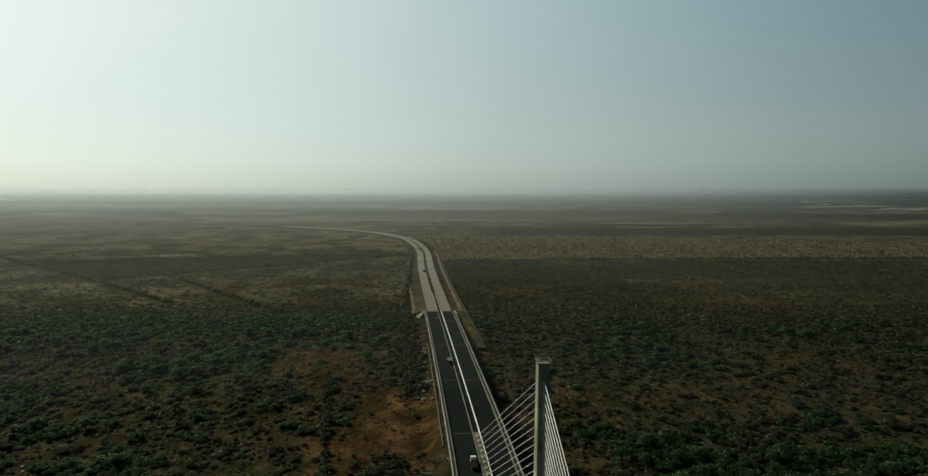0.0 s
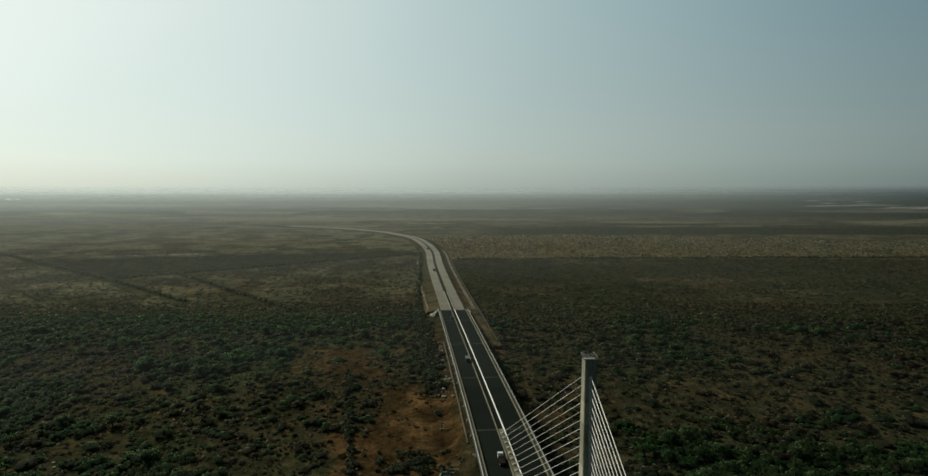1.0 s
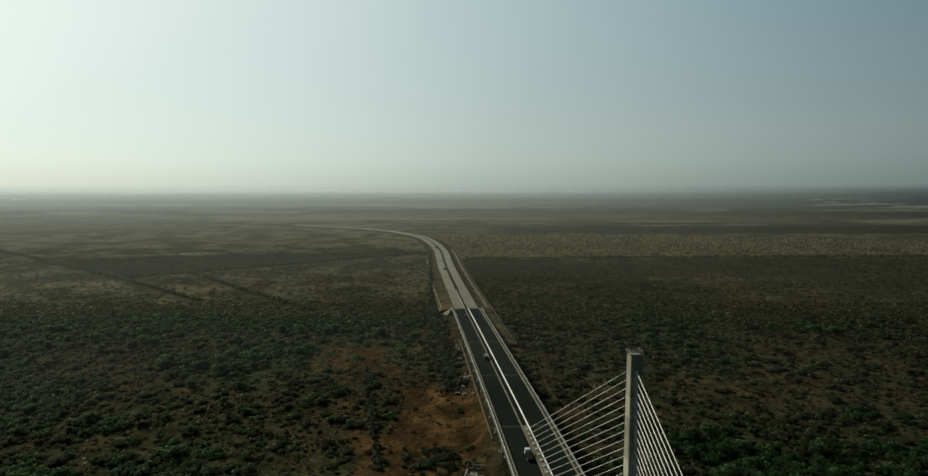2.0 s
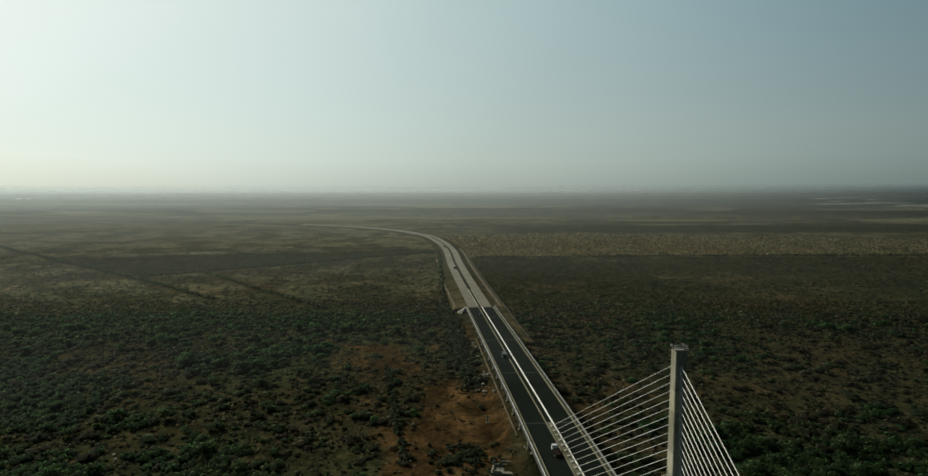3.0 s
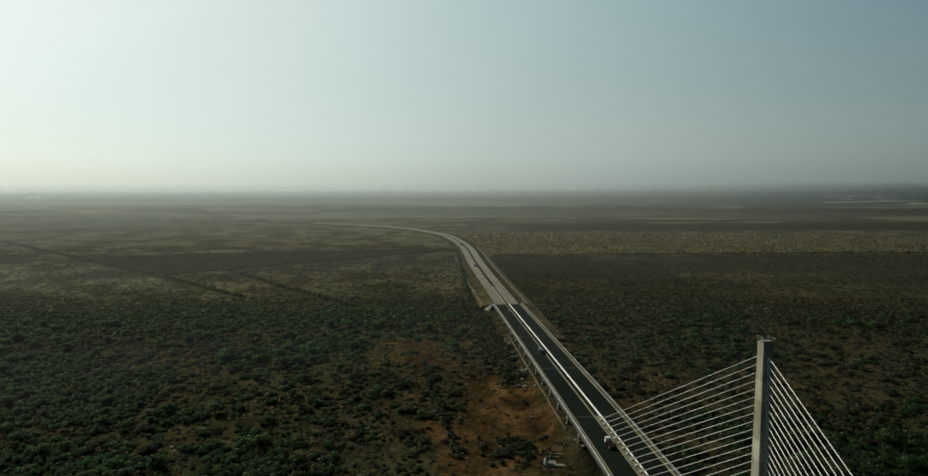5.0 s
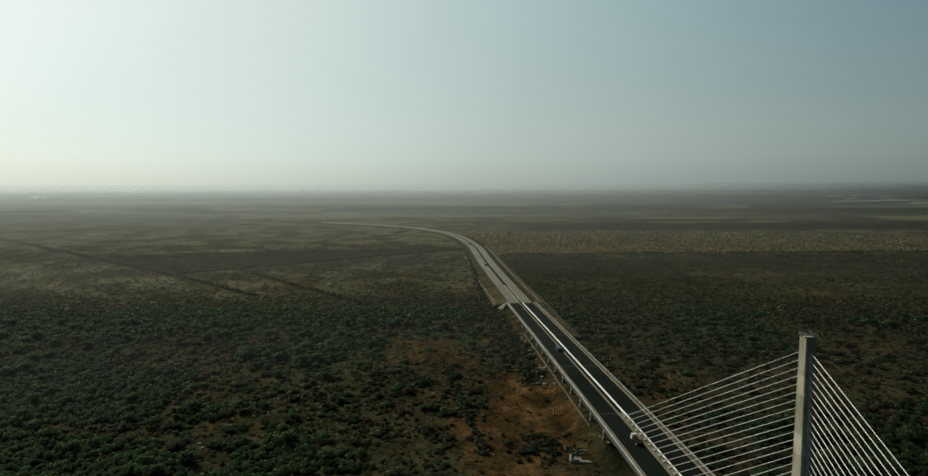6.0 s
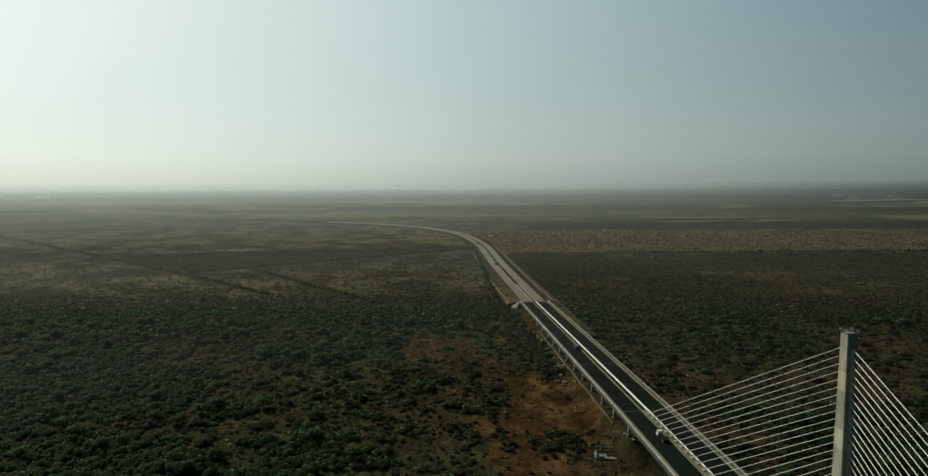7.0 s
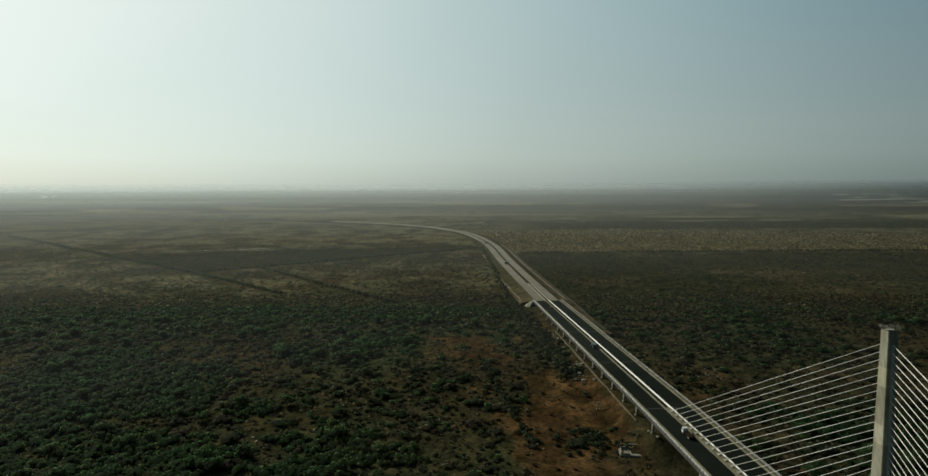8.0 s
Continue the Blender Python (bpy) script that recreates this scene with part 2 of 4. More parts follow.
def quick_mesh(name, verts, faces, mat):
    """Many triangles or quads at once, from arrays."""
    me = bpy.data.meshes.new(name)
    k = faces.shape[1]
    me.vertices.add(len(verts))
    me.vertices.foreach_set("co", np.ascontiguousarray(verts, np.float32).ravel())
    me.loops.add(faces.size)
    me.loops.foreach_set("vertex_index", np.ascontiguousarray(faces, np.int32).ravel())
    me.polygons.add(len(faces))
    me.polygons.foreach_set("loop_start", np.arange(0, faces.size, k, dtype=np.int32))
    me.update(calc_edges=True)
    me.materials.append(mat)
    return me


def part(name, me, parent, label="", at=None):
    """A mesh under a thing (or under a part). Meshes of a thing's first parts are given in the world's metres."""
    ob = new(name, me)
    ob.parent = parent
    ob.location = at if at is not None else ((0, 0, 0) if parent.type == "MESH" else -parent.location)
    return tagged(ob, label) if label else ob


def thing(name, where, label, category, group="", kind=""):
    ob = new(name)
    ob.empty_display_size = 1.0
    ob.location = where
    return tagged(ob, label, category, group, kind)


def box_bm(bm, size, m=None, bevel=0.0):
    made = bmesh.ops.create_cube(bm, size=1.0, matrix=(m or Matrix()) @ Matrix.Diagonal((*size, 1)))
    if bevel:
        edges = {e for v in made["verts"] for e in v.link_edges}
        bmesh.ops.bevel(bm, geom=list(edges), offset=bevel, segments=1, affect="EDGES")


def box(name, size, mat, m=None, bevel=0.0):
    bm = bmesh.new()
    box_bm(bm, size, m, bevel)
    return from_bm(name, bm, mat)


def tube(name, a, b, r0, r1, mat, sides=8):
    a, b = Vector(a), Vector(b)
    q = (b - a).to_track_quat("Z", "Y")
    verts, faces = [], []
    for end, r in ((a, r0), (b, r1)):
        for k in range(sides):
            w = 2 * math.pi * k / sides
            verts.append(end + q @ Vector((r * math.cos(w), r * math.sin(w), 0)))
    for k in range(sides):
        j = (k + 1) % sides
        faces.append((k, j, sides + j, sides + k))
    faces += [tuple(reversed(range(sides))), tuple(range(sides, 2 * sides))]
    return mesh_of(name, verts, faces, mat, True)


# ---- the plan: ground heights and the road's line ----
LAY_Y = [-5000, 150, 230, 330, 430, 520, 650, 800, 1000, 2000, 3000, 4000, 4950]
LAY_Z = [-1, -1, 0.5, 6, 8, 10, 15, 19.5, 22, 24, 42, 68, 97]


def value_noise(x, y, scale, seed=0):
    """Smooth noise from 0 to 1 over the plan, for arrays."""
    x, y = np.asarray(x, float) / scale, np.asarray(y, float) / scale
    i, j = np.floor(x), np.floor(y)
    u, v = x - i, y - j
    u, v = u * u * (3 - 2 * u), v * v * (3 - 2 * v)

    def corner(a, b):
        w = np.sin(a * 127.1 + b * 311.7 + seed * 74.7) * 43758.5453
        return w - np.floor(w)

    top = corner(i, j) * (1 - u) + corner(i + 1, j) * u
    low = corner(i, j + 1) * (1 - u) + corner(i + 1, j + 1) * u
    return top * (1 - v) + low * v


def fractal(x, y, scale, seed=0):
    return (value_noise(x, y, scale, seed) + 0.5 * value_noise(x, y, scale / 2.1, seed + 1) + 0.25 * value_noise(x, y, scale / 4.3, seed + 2)) / 1.75


def step(a, b, v):
    t = np.clip((np.asarray(v, float) - a) / (b - a), 0, 1)
    return t * t * (3 - 2 * t)


def ground_z(x, y):
    x, y = np.asarray(x, float), np.asarray(y, float)
    r = np.hypot(x + 38, y)
    d = y + step(1000, 2000, r) * (r - y)
    z = np.interp(d, LAY_Y, LAY_Z)
    # the low causeway on which the bridge's far piers stand
    right = x - np.interp(y, ROAD[:, 1], ROAD[:, 0])
    side = np.abs(right)
    top = 7.4 + 0.010 * (y - 250) - np.maximum(side - 13.6, 0) / 1.3 - np.maximum(226 - y, 0) / 1.6
    z = np.where((y > 200) & (y < 640), np.maximum(z, top), z)
    # an earth bench that climbs beside the bridge to the embankment
    bench = np.interp(y, [392, 420, 500, 520], [5.0, 8.4, 11.9, 11.0]) - np.maximum(right - 22.5, 0) / 1.4 - np.maximum(14 - right, 0) / 1.2
    z = np.where((y > 392) & (y < 520), np.maximum(z, bench), z)
    return z + (fractal(x, y, 90, 5) - 0.5) * 1.6 * step(20, 70, side) + (fractal(x, y, 600, 9) - 0.5) * 6 * step(1300, 2200, r) * (1 - 0.85 * step(3200, 4200, r))


# Centre of the two carriageways, from the near side of the bridge to the far bend.
LINE = [(52, -420), (38, -150), (25.4, 0), (15.4, 118), (4.9, 244), (-7.2, 370), (-20.0, 496), (-35.5, 640), (-47.5, 760), (-58.5, 890),
        (-77, 1010), (-101, 1120), (-133, 1200), (-190, 1300), (-280, 1395), (-400, 1475), (-555, 1565), (-712, 1640), (-870, 1700), (-1150, 1790), (-1600, 1900)]


def smooth_line(points, fine=4.0):
    p = np.array([2 * np.array(points[0]) - points[1], *points, 2 * np.array(points[-1]) - points[-2]], float)
    out = []
    for k in range(1, len(p) - 2):
        a, b, c, d = p[k - 1 : k + 3]
        n = max(2, int(np.hypot(*(c - b)) / fine))
        for t in np.arange(n) / n:
            out.append(0.5 * (2 * b + (c - a) * t + (2 * a - 5 * b + 4 * c - d) * t**2 + (3 * b - a - 3 * c + d) * t**3))
    out.append(p[-2])
    return np.array(out)


ROAD = smooth_line(LINE)
ROAD_S = np.r_[0, np.cumsum(np.hypot(*np.diff(ROAD, axis=0).T))]
AHEAD = np.gradient(ROAD, ROAD_S, axis=0)


def road_z(y):
    return np.interp(y, [0, 300, 500, 650, 800, 975, 2000, 3000], [13, 13, 13.6, 17.2, 21.2, 23.8, 26.5, 44])


def s_of(y):
    return float(np.interp(y, ROAD[:, 1], ROAD_S))


def on_road(s, side=0.0, up=0.0):
    """A place on the road's line: s metres along it, side metres to its right, up metres over its surface."""
    x, y = np.interp(s, ROAD_S, ROAD[:, 0]), np.interp(s, ROAD_S, ROAD[:, 1])
    ax, ay = np.interp(s, ROAD_S, AHEAD[:, 0]), np.interp(s, ROAD_S, AHEAD[:, 1])
    n = math.hypot(ax, ay)
    return Vector((x + side * ay / n, y - side * ax / n, float(road_z(y)) + up))


def heading(s):
    a, b = on_road(s - 1), on_road(s + 1)
    return math.atan2(-(b.x - a.x), b.y - a.y)


def at_road(s, side=0.0, up=0.0):
    return Matrix.Translation(on_road(s, side, up)) @ Matrix.Rotation(heading(s), 4, "Z")


def swept(name, y0, y1, profile, mat, pace=8.0):
    """A closed profile of (side, up) drawn along the road's line."""
    s0, s1 = s_of(y0), s_of(y1)
    n = max(2, int((s1 - s0) / pace) + 1)
    k, verts, faces = len(profile), [], []
    for s in np.linspace(s0, s1, n):
        for side, up in profile:
            verts.append(on_road(s, side, up))
    for a in range(n - 1):
        for b in range(k):
            c = (b + 1) % k
            faces.append((a * k + b, a * k + c, (a + 1) * k + c, (a + 1) * k + b))
    faces += [tuple(range(k))[::-1], tuple(range((n - 1) * k, n * k))]
    bm = bmesh.new()
    vs = [bm.verts.new(v) for v in verts]
    for f in faces:
        bm.faces.new([vs[i] for i in f])
    bmesh.ops.recalc_face_normals(bm, faces=bm.faces)
    return from_bm(name, bm, mat)


def rect(a, b, low, high):
    return [(a, low), (b, low), (b, high), (a, high)]


def barrier(c, face=0.0, high=0.85, foot=0.25):
    return [(c - foot, face), (c + foot, face), (c + foot * 0.85, face + 0.18), (c + 0.11, face + 0.45), (c + 0.09, face + high), (c - 0.09, face + high), (c - 0.11, face + 0.45), (c - foot * 0.85, face + 0.18)]


BRIDGE_A, BRIDGE_B = -180.0, 494.0
PYLON_Y = 118.1

# ---- the ground ----
def to_line(x, y, a, b):
    """Distance of plan points from the stretch a-b."""
    (ax, ay), (bx, by) = a, b
    t = np.clip(((x - ax) * (bx - ax) + (y - ay) * (by - ay)) / ((bx - ax) ** 2 + (by - ay) ** 2), 0, 1)
    return np.hypot(x - ax - t * (bx - ax), y - ay - t * (by - ay))


def inside(x, y, corners):
    hit = np.zeros(np.shape(x), bool)
    for (ax, ay), (bx, by) in zip(corners, corners[1:] + corners[:1]):
        cross = ((ay > y) != (by > y)) & (x < (bx - ax) * (y - ay) / (by - ay + 1e-9) + ax)
        hit ^= cross
    return hit


TRACKS = [((-946, 1098), (-600, 815)), ((-600, 815), (-395, 657)), ((-395, 657), (-262, 547)), ((-395, 657), (-213, 780)), ((-213, 780), (-80, 874)),
          ((-330, 690), (-150, 505)), ((-22, 812), (120, 822)), ((120, 822), (700, 838))]
DARK_FIELD = [(-395, 657), (-80, 874), (-92, 915), (-330, 858), (-560, 800)]
PALE_FIELD = [(-40, 813), (120, 823), (1200, 860), (1200, 1040), (723, 1085), (211, 1237), (-87, 1185), (-60, 1010)]


def road_side(x, y):
    """Metres to the right of the road's line, for y up to the bend."""
    return x - np.interp(y, ROAD[:, 1], ROAD[:, 0])


def in_field(x, y):
    return inside(x + 30 * (fractal(x, y, 140, 21) - 0.5), y + 40 * (fractal(x, y, 60, 31) - 0.5), PALE_FIELD)


ORANGE = [(-118, 408), (-82, 379), (-51, 350), (-41, 310), (-44, 282)]


def green_belt(x, y):
    """A belt of greener scrub across the plain, wider towards the far left and thin on the right."""
    low = np.where(x < -20, np.clip(436 + 0.22 * (x + 170), 392, 452), 440)
    return np.where(x < -20, 1.0, 0.42) * step(low - 14, low + 8, y) * (1 - step(480, 500, y))


def covers(x, y):
    """Bare, lush, pale and dark ground over the plan, each from 0 to 1."""
    n1, n2, n3 = fractal(x, y, 26, 11), fractal(x, y, 140, 21), fractal(x, y, 60, 31)
    side = road_side(x, y)
    near = step(150, 200, y) * (1 - step(420, 480, y))
    patch = np.hypot((x + 33) * 1.05, (y - 250) * 0.72)
    bare = step(0.30, 0.50, n1 + 0.42 - 0.016 * patch)
    bare = np.maximum(bare, 0.85 * step(0.52, 0.64, n1) * (1 - step(0, 45, np.maximum(np.hypot(x + 66, (y - 365) * 1.3) - 30, 0))) * near)
    bare = np.maximum(bare, 0.8 * step(0.36, 0.5, n1) * step(-26, -20, side) * (1 - step(-14, -8, side)) * near)
    bare = np.maximum(bare, 0.50 * step(0.42, 0.58, n1) * (1 - step(18, 36, np.hypot((x - 46), (y - 300) * 0.6))))
    bare = np.maximum(bare, 0.30 * step(0.58, 0.72, n3) * near)
    bare = np.maximum(bare, 0.45 * step(11, 14, side) * (1 - step(20, 34, side + 14 * n1)) * step(300, 340, y) * (1 - step(440, 470, y)))
    for a, b in zip(ORANGE, ORANGE[1:]):
        bare = np.maximum(bare, 0.95 * step(0.40, 0.54, n1) * (1 - step(5, 17, to_line(x, y, a, b))))
    bare = np.maximum(bare, 0.45 * step(0.50, 0.60, n1) * step(0.40, 0.55, n3) * step(18, 30, side) * step(285, 310, y) * (1 - step(385, 415, y)))
    band = green_belt(x, y + 22 * (n1 - 0.5)) * (1 - 0.8 * (np.abs(side + 6) < 34))
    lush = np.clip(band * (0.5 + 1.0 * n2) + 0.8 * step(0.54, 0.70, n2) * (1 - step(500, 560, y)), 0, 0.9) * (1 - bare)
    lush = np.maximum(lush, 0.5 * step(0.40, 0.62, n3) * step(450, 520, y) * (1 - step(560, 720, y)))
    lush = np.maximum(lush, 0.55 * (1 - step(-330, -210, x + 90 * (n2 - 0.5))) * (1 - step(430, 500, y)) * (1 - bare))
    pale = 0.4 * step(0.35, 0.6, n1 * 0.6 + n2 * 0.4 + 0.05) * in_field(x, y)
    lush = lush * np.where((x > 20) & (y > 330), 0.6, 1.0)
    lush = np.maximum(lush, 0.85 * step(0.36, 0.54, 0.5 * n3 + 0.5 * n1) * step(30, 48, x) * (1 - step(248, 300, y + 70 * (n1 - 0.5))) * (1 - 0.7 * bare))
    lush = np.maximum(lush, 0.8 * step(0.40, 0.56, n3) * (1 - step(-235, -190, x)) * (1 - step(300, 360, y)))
    # near valley floor: greener patches, and overall dimming put into the ground colour
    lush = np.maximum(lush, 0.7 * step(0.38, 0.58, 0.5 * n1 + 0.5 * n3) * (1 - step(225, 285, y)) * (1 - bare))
    far = step(1350, 1500, y)
    strip = step(0.55, 0.62, fractal(x * 0.42, y, 190, 41)) * far * (1 - step(2600, 3600, y))
    pale = np.maximum(pale, 1.0 * strip)
    pale = np.maximum(pale, (0.12 + 0.66 * step(0.40, 0.60, 0.4 * n3 + 0.6 * n1)) * step(500, 600, y + 90 * (n3 - 0.5)) * np.where(y < 880, 0.6 + 0.4 * (1 - step(-330, -150, x)), 1.0) * np.where(x < -60, 1.0, 0.7) * (1 - inside(x, y, DARK_FIELD)))
    dark = (0.35 + 0.35 * n3) * inside(x + 36 * (n1 - 0.5), y + 50 * (n1 - 0.5), DARK_FIELD) + 0.8 * step(1225, 1260, y + 60 * (n3 - 0.5)) * (1 - step(1440, 1560, y + 120 * (n2 - 0.5))) * step(-80, 160, x + 200 * (n2 - 0.5)) + (0.15 + 0.65 * step(0.38, 0.6, 0.5 * n2 + 0.5 * n3)) * step(500, 560, y) * (y < 815) * step(-20, 10, side)
    dark = np.maximum(dark, 0.75 * step(0.42, 0.58, fractal(x * 0.3, y, 160, 45)) * step(1240, 1300, y) * step(200, 500, x))
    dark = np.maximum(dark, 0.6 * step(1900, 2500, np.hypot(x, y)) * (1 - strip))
    # strip under the deck darkened, its shade put into the ground colour
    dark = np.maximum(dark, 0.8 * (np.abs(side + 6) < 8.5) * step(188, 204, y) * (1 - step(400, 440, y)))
    bench = step(12, 15, side) * (1 - step(22, 25, side)) * step(395, 415, y) * (1 - step(500, 510, y))
    bare, lush, pale = np.maximum(bare, 0.6 * bench), lush * (1 - bench), np.maximum(pale, 0.35 * bench)
    dark = np.maximum(dark, 0.85 * step(0.32, 0.54, n1 * 0.5 + n3 * 0.5) * step(28, 60, x) * (1 - step(500, 540, y)) * (1 - bare))
    for a, b in TRACKS:
        dark = np.maximum(dark, 0.9 * (1 - step(3.0, 7.0, to_line(x, y, a, b))))
    return bare, lush, pale * (1 - step(0, 1, dark)), np.clip(dark, 0, 0.95)


def whitish_at(x, y):
    """Bright ground patches that stand in for far pale smoke, and sandy strips far out on the plain."""
    n, w = fractal(x * 0.35, y, 90, 43), fractal(x, y, 60, 47)
    # patches on the ground in place of the drifting smoke
    pale_marks = 0.6 * step(0.53, 0.62, n) * step(0.35, 0.6, w) * (1 - step(160, 380, np.hypot((x - 1760) * 0.9, (y - 2850) * 0.55)))
    for (ax, ay), (bx, by), wide in (((560, 1545), (760, 1530), 9), ((-160, 1665), (180, 1650), 10), ((-520, 842), (-380, 880), 4), ((380, 1960), (470, 1930), 14), ((-1500, 2090), (-1300, 2080), 12)):
        pale_marks = np.maximum(pale_marks, 0.45 * (1 - step(0.4 * wide, wide, to_line(x, y, (ax, ay), (bx, by)))) * step(0.3, 0.5, w))
    return pale_marks


def build_ground():
    ys = np.r_[np.arange(-1500, 100, 80.0), np.arange(100, 560, 3.5), np.arange(560, 1300, 7.0), np.arange(1300, 2000, 14.0), np.arange(2000, 3300, 30.0), np.arange(3300, 5000, 90.0), 5000]
    xr = np.r_[np.arange(0, 330, 3.5), np.arange(330, 800, 8.0), np.arange(800, 2000, 25.0), np.arange(2000, 5001, 150.0)]
    xs = np.r_[-xr[:0:-1], xr] - 30
    x, y = np.meshgrid(xs, ys)
    z = ground_z(x, y)
    nx, ny = len(xs), len(ys)
    i = (np.arange(ny - 1)[:, None] * nx + np.arange(nx - 1)).ravel()
    faces = np.stack([i, i + 1, i + nx + 1, i + nx], 1)
    me = quick_mesh("ground", np.stack([x, y, z], -1).reshape(-1, 3), faces, GROUND)
    me.polygons.foreach_set("use_smooth", [True] * len(me.polygons))
    for name, value in zip(("bare", "lush", "pale", "dark", "tan", "whitish"), (*covers(x, y), (0.85 - 0.4 * step(150, 500, x)) * in_field(x, y) * step(0.2, 0.5, fractal(x, y, 40, 57)), whitish_at(x, y))):
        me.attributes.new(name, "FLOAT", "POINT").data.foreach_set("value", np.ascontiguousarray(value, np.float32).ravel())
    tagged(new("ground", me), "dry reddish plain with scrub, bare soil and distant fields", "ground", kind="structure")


build_ground()


# ---- the highway beyond the bridge ----
def verge_z(x, y):
    """The ground or, beside the highway, the embankment's slope."""
    side = float(road_side(x, y))
    return max(float(ground_z(x, y)), float(road_z(y)) - 0.08 + float(np.interp(side, [-25, -20.5, -12, 12, 14, 22.5, 27], [-6, -2.4, -0.5, -0.5, -1.0, -1.6, -5.5])) if y > 499 else -99.0)


def build_highway():
    y0, y1 = BRIDGE_B + 1.2, 1895.0
    for side in (-1, 1):
        a, b = sorted((side * 1.55, side * 9.7))
        ob = new("road", swept("road", y0, 1500.0, rect(a, b, -0.5, 0.0), PAVING, 9.0))
        tagged(ob, "pale concrete carriageway of a dual highway", "road", kind="structure")
    # beyond y 1500 the highway is coloured dark so that it hardly shows
    tagged(new("road", swept("road", 1500.0, y1, rect(-9.7, 9.7, -0.5, 0.0), WEEDS, 9.0)), "far stretch of the highway in a dark weed colour", "road", kind="structure")
    tagged(new("median", swept("median", y0, 1500.0, rect(-1.54, 1.54, -0.6, -0.06), WEEDS, 9.0)), "earth median strip with dry weeds between carriageways", "median", kind="structure")
    slopes = [(-12.0, -0.5), (-10.6, -0.02), (10.6, -0.02), (12.0, -0.5), (14, -1.0), (22.5, -1.6), (27, -5.5), (27, -8), (-25, -8), (-25, -6.0), (-20.5, -2.4)]
    tagged(new("embankment", swept("embankment", y0 + 4, 1490.0, [(s, u - 0.08) for s, u in slopes], VERGE, 9.0)), "brown earth embankment with dark weeds under the highway", "embankment", kind="structure")
    tagged(new("embankment", swept("embankment", 1490.0, y1, [(s, u - 0.08) for s, u in slopes], WEEDS, 9.0)), "dark weed-coloured embankment under the far stretch of the highway", "embankment", kind="structure")
    for side in (-1, 1):
        ob = thing("median_barrier", on_road(s_of(y0), side * 1.3), "pale concrete barrier beside the highway median", "barrier", "median barriers")
        part("barrier_run", swept("barrier_run", y0, 575, barrier(side * 1.3, 0.0, 0.75), CONCRETE), ob)
    # the paler earth service track and low drain wall beside the road
    def ribbon(name, pts, wide, mat, up, label):
        line = smooth_line(pts, 4.0)
        way = np.gradient(line, axis=0)
        way /= np.hypot(*way.T)[:, None]
        wob = 1 + 0.5 * (fractal(line[:, 0] * 3, line[:, 1], 22, 3) - 0.5)
        verts, faces = [], []
        for (x, y), (dx, dy), w in zip(line, way, wob):
            for o in (-wide / 2 * w, 0.0, wide / 2 * w):
                px, py = x + o * dy, y - o * dx
                verts.append((px, py, verge_z(px, py) + up + (0.05 if o == 0 else 0)))
        for k in range(len(line) - 1):
            for e in (0, 1):
                faces.append((3 * k + e, 3 * k + e + 1, 3 * k + e + 4, 3 * k + e + 3))
        return tagged(new(name, mesh_of(name, verts, faces, mat, True)), label, "track", kind="structure")

    def beside(side, *ys):
        return [tuple(on_road(s_of(y), side)[:2]) for y in ys]

    ribbon("service_track", beside(18.6, 505, 530, 560, 590, 620, 650, 680, 710, 740, 770, 800, 830, 860, 920), 3.0, TRACK, 0.10, "pale dirt service track beside the highway")
    ribbon("footpath", [(-43.5, 404), (-42.2, 424), (-41.6, 455), (-42.4, 482), *beside(-20.0, 512, 528), *beside(-20.6, 545, 580), *beside(-21.4, 600, 634, 660), *beside(-20.8, 690, 720, 750), *beside(-21.6, 800)], 1.9, TRACK, 0.12, "pale dirt path along the fence line")
    wall = thing("drain_wall", on_road(s_of(500), 21.5), "low grey concrete drain wall along the service track", "wall")
    pts = smooth_line([(14.4, 401), (11.6, 424), (8.6, 448), (5.2, 476), (2.2, 500), *beside(22.2, 530, 580, 640, 700, 760), *beside(23.5, 820, 870)], 7.0)
    tops = [verge_z(*p) for p in pts]
    for k in range(len(pts) - 1):
        way = (pts[k + 1] - pts[k]) / np.hypot(*(pts[k + 1] - pts[k]))
        out = np.array((way[1], -way[0])) * 0.35
        verts = []
        for p, z in ((pts[k] + way * 0.03, tops[k]), (pts[k + 1] - way * 0.03, tops[k + 1])):
            verts += [(*(p - out), z - 1.0), (*(p + out), z - 1.0), (*(p + out * 0.8), z + 0.55), (*(p - out * 0.8), z + 0.55)]
        part("wall_panel", mesh_of("wall_panel", verts, [(3, 2, 1, 0), (4, 5, 6, 7), (0, 1, 5, 4), (1, 2, 6, 5), (2, 3, 7, 6), (3, 0, 4, 7)], WALKWAY), wall)
    toe = thing("toe_wall", (-11, 250, 7), "low earth-coloured kerb wall along the causeway below the bridge", "wall")
    ys = np.arange(244, 404, 6.0)
    for y in ys:
        a, b = on_road(s_of(y), -13.3), on_road(s_of(y + 5.96), -13.3)
        verts = []
        for p in (a, b):
            z = float(ground_z(p.x, p.y))
            verts += [(p.x - 0.3, p.y, z - 1.0), (p.x + 0.3, p.y, z - 1.0), (p.x + 0.25, p.y, z + 0.32), (p.x - 0.25, p.y, z + 0.32)]
        part("wall_panel", mesh_of("wall_panel", verts, [(3, 2, 1, 0), (4, 5, 6, 7), (0, 1, 5, 4), (1, 2, 6, 5), (2, 3, 7, 6), (3, 0, 4, 7)], TRACK), toe)


build_highway()


# ---- the cable-stayed bridge ----
STAYS = 21


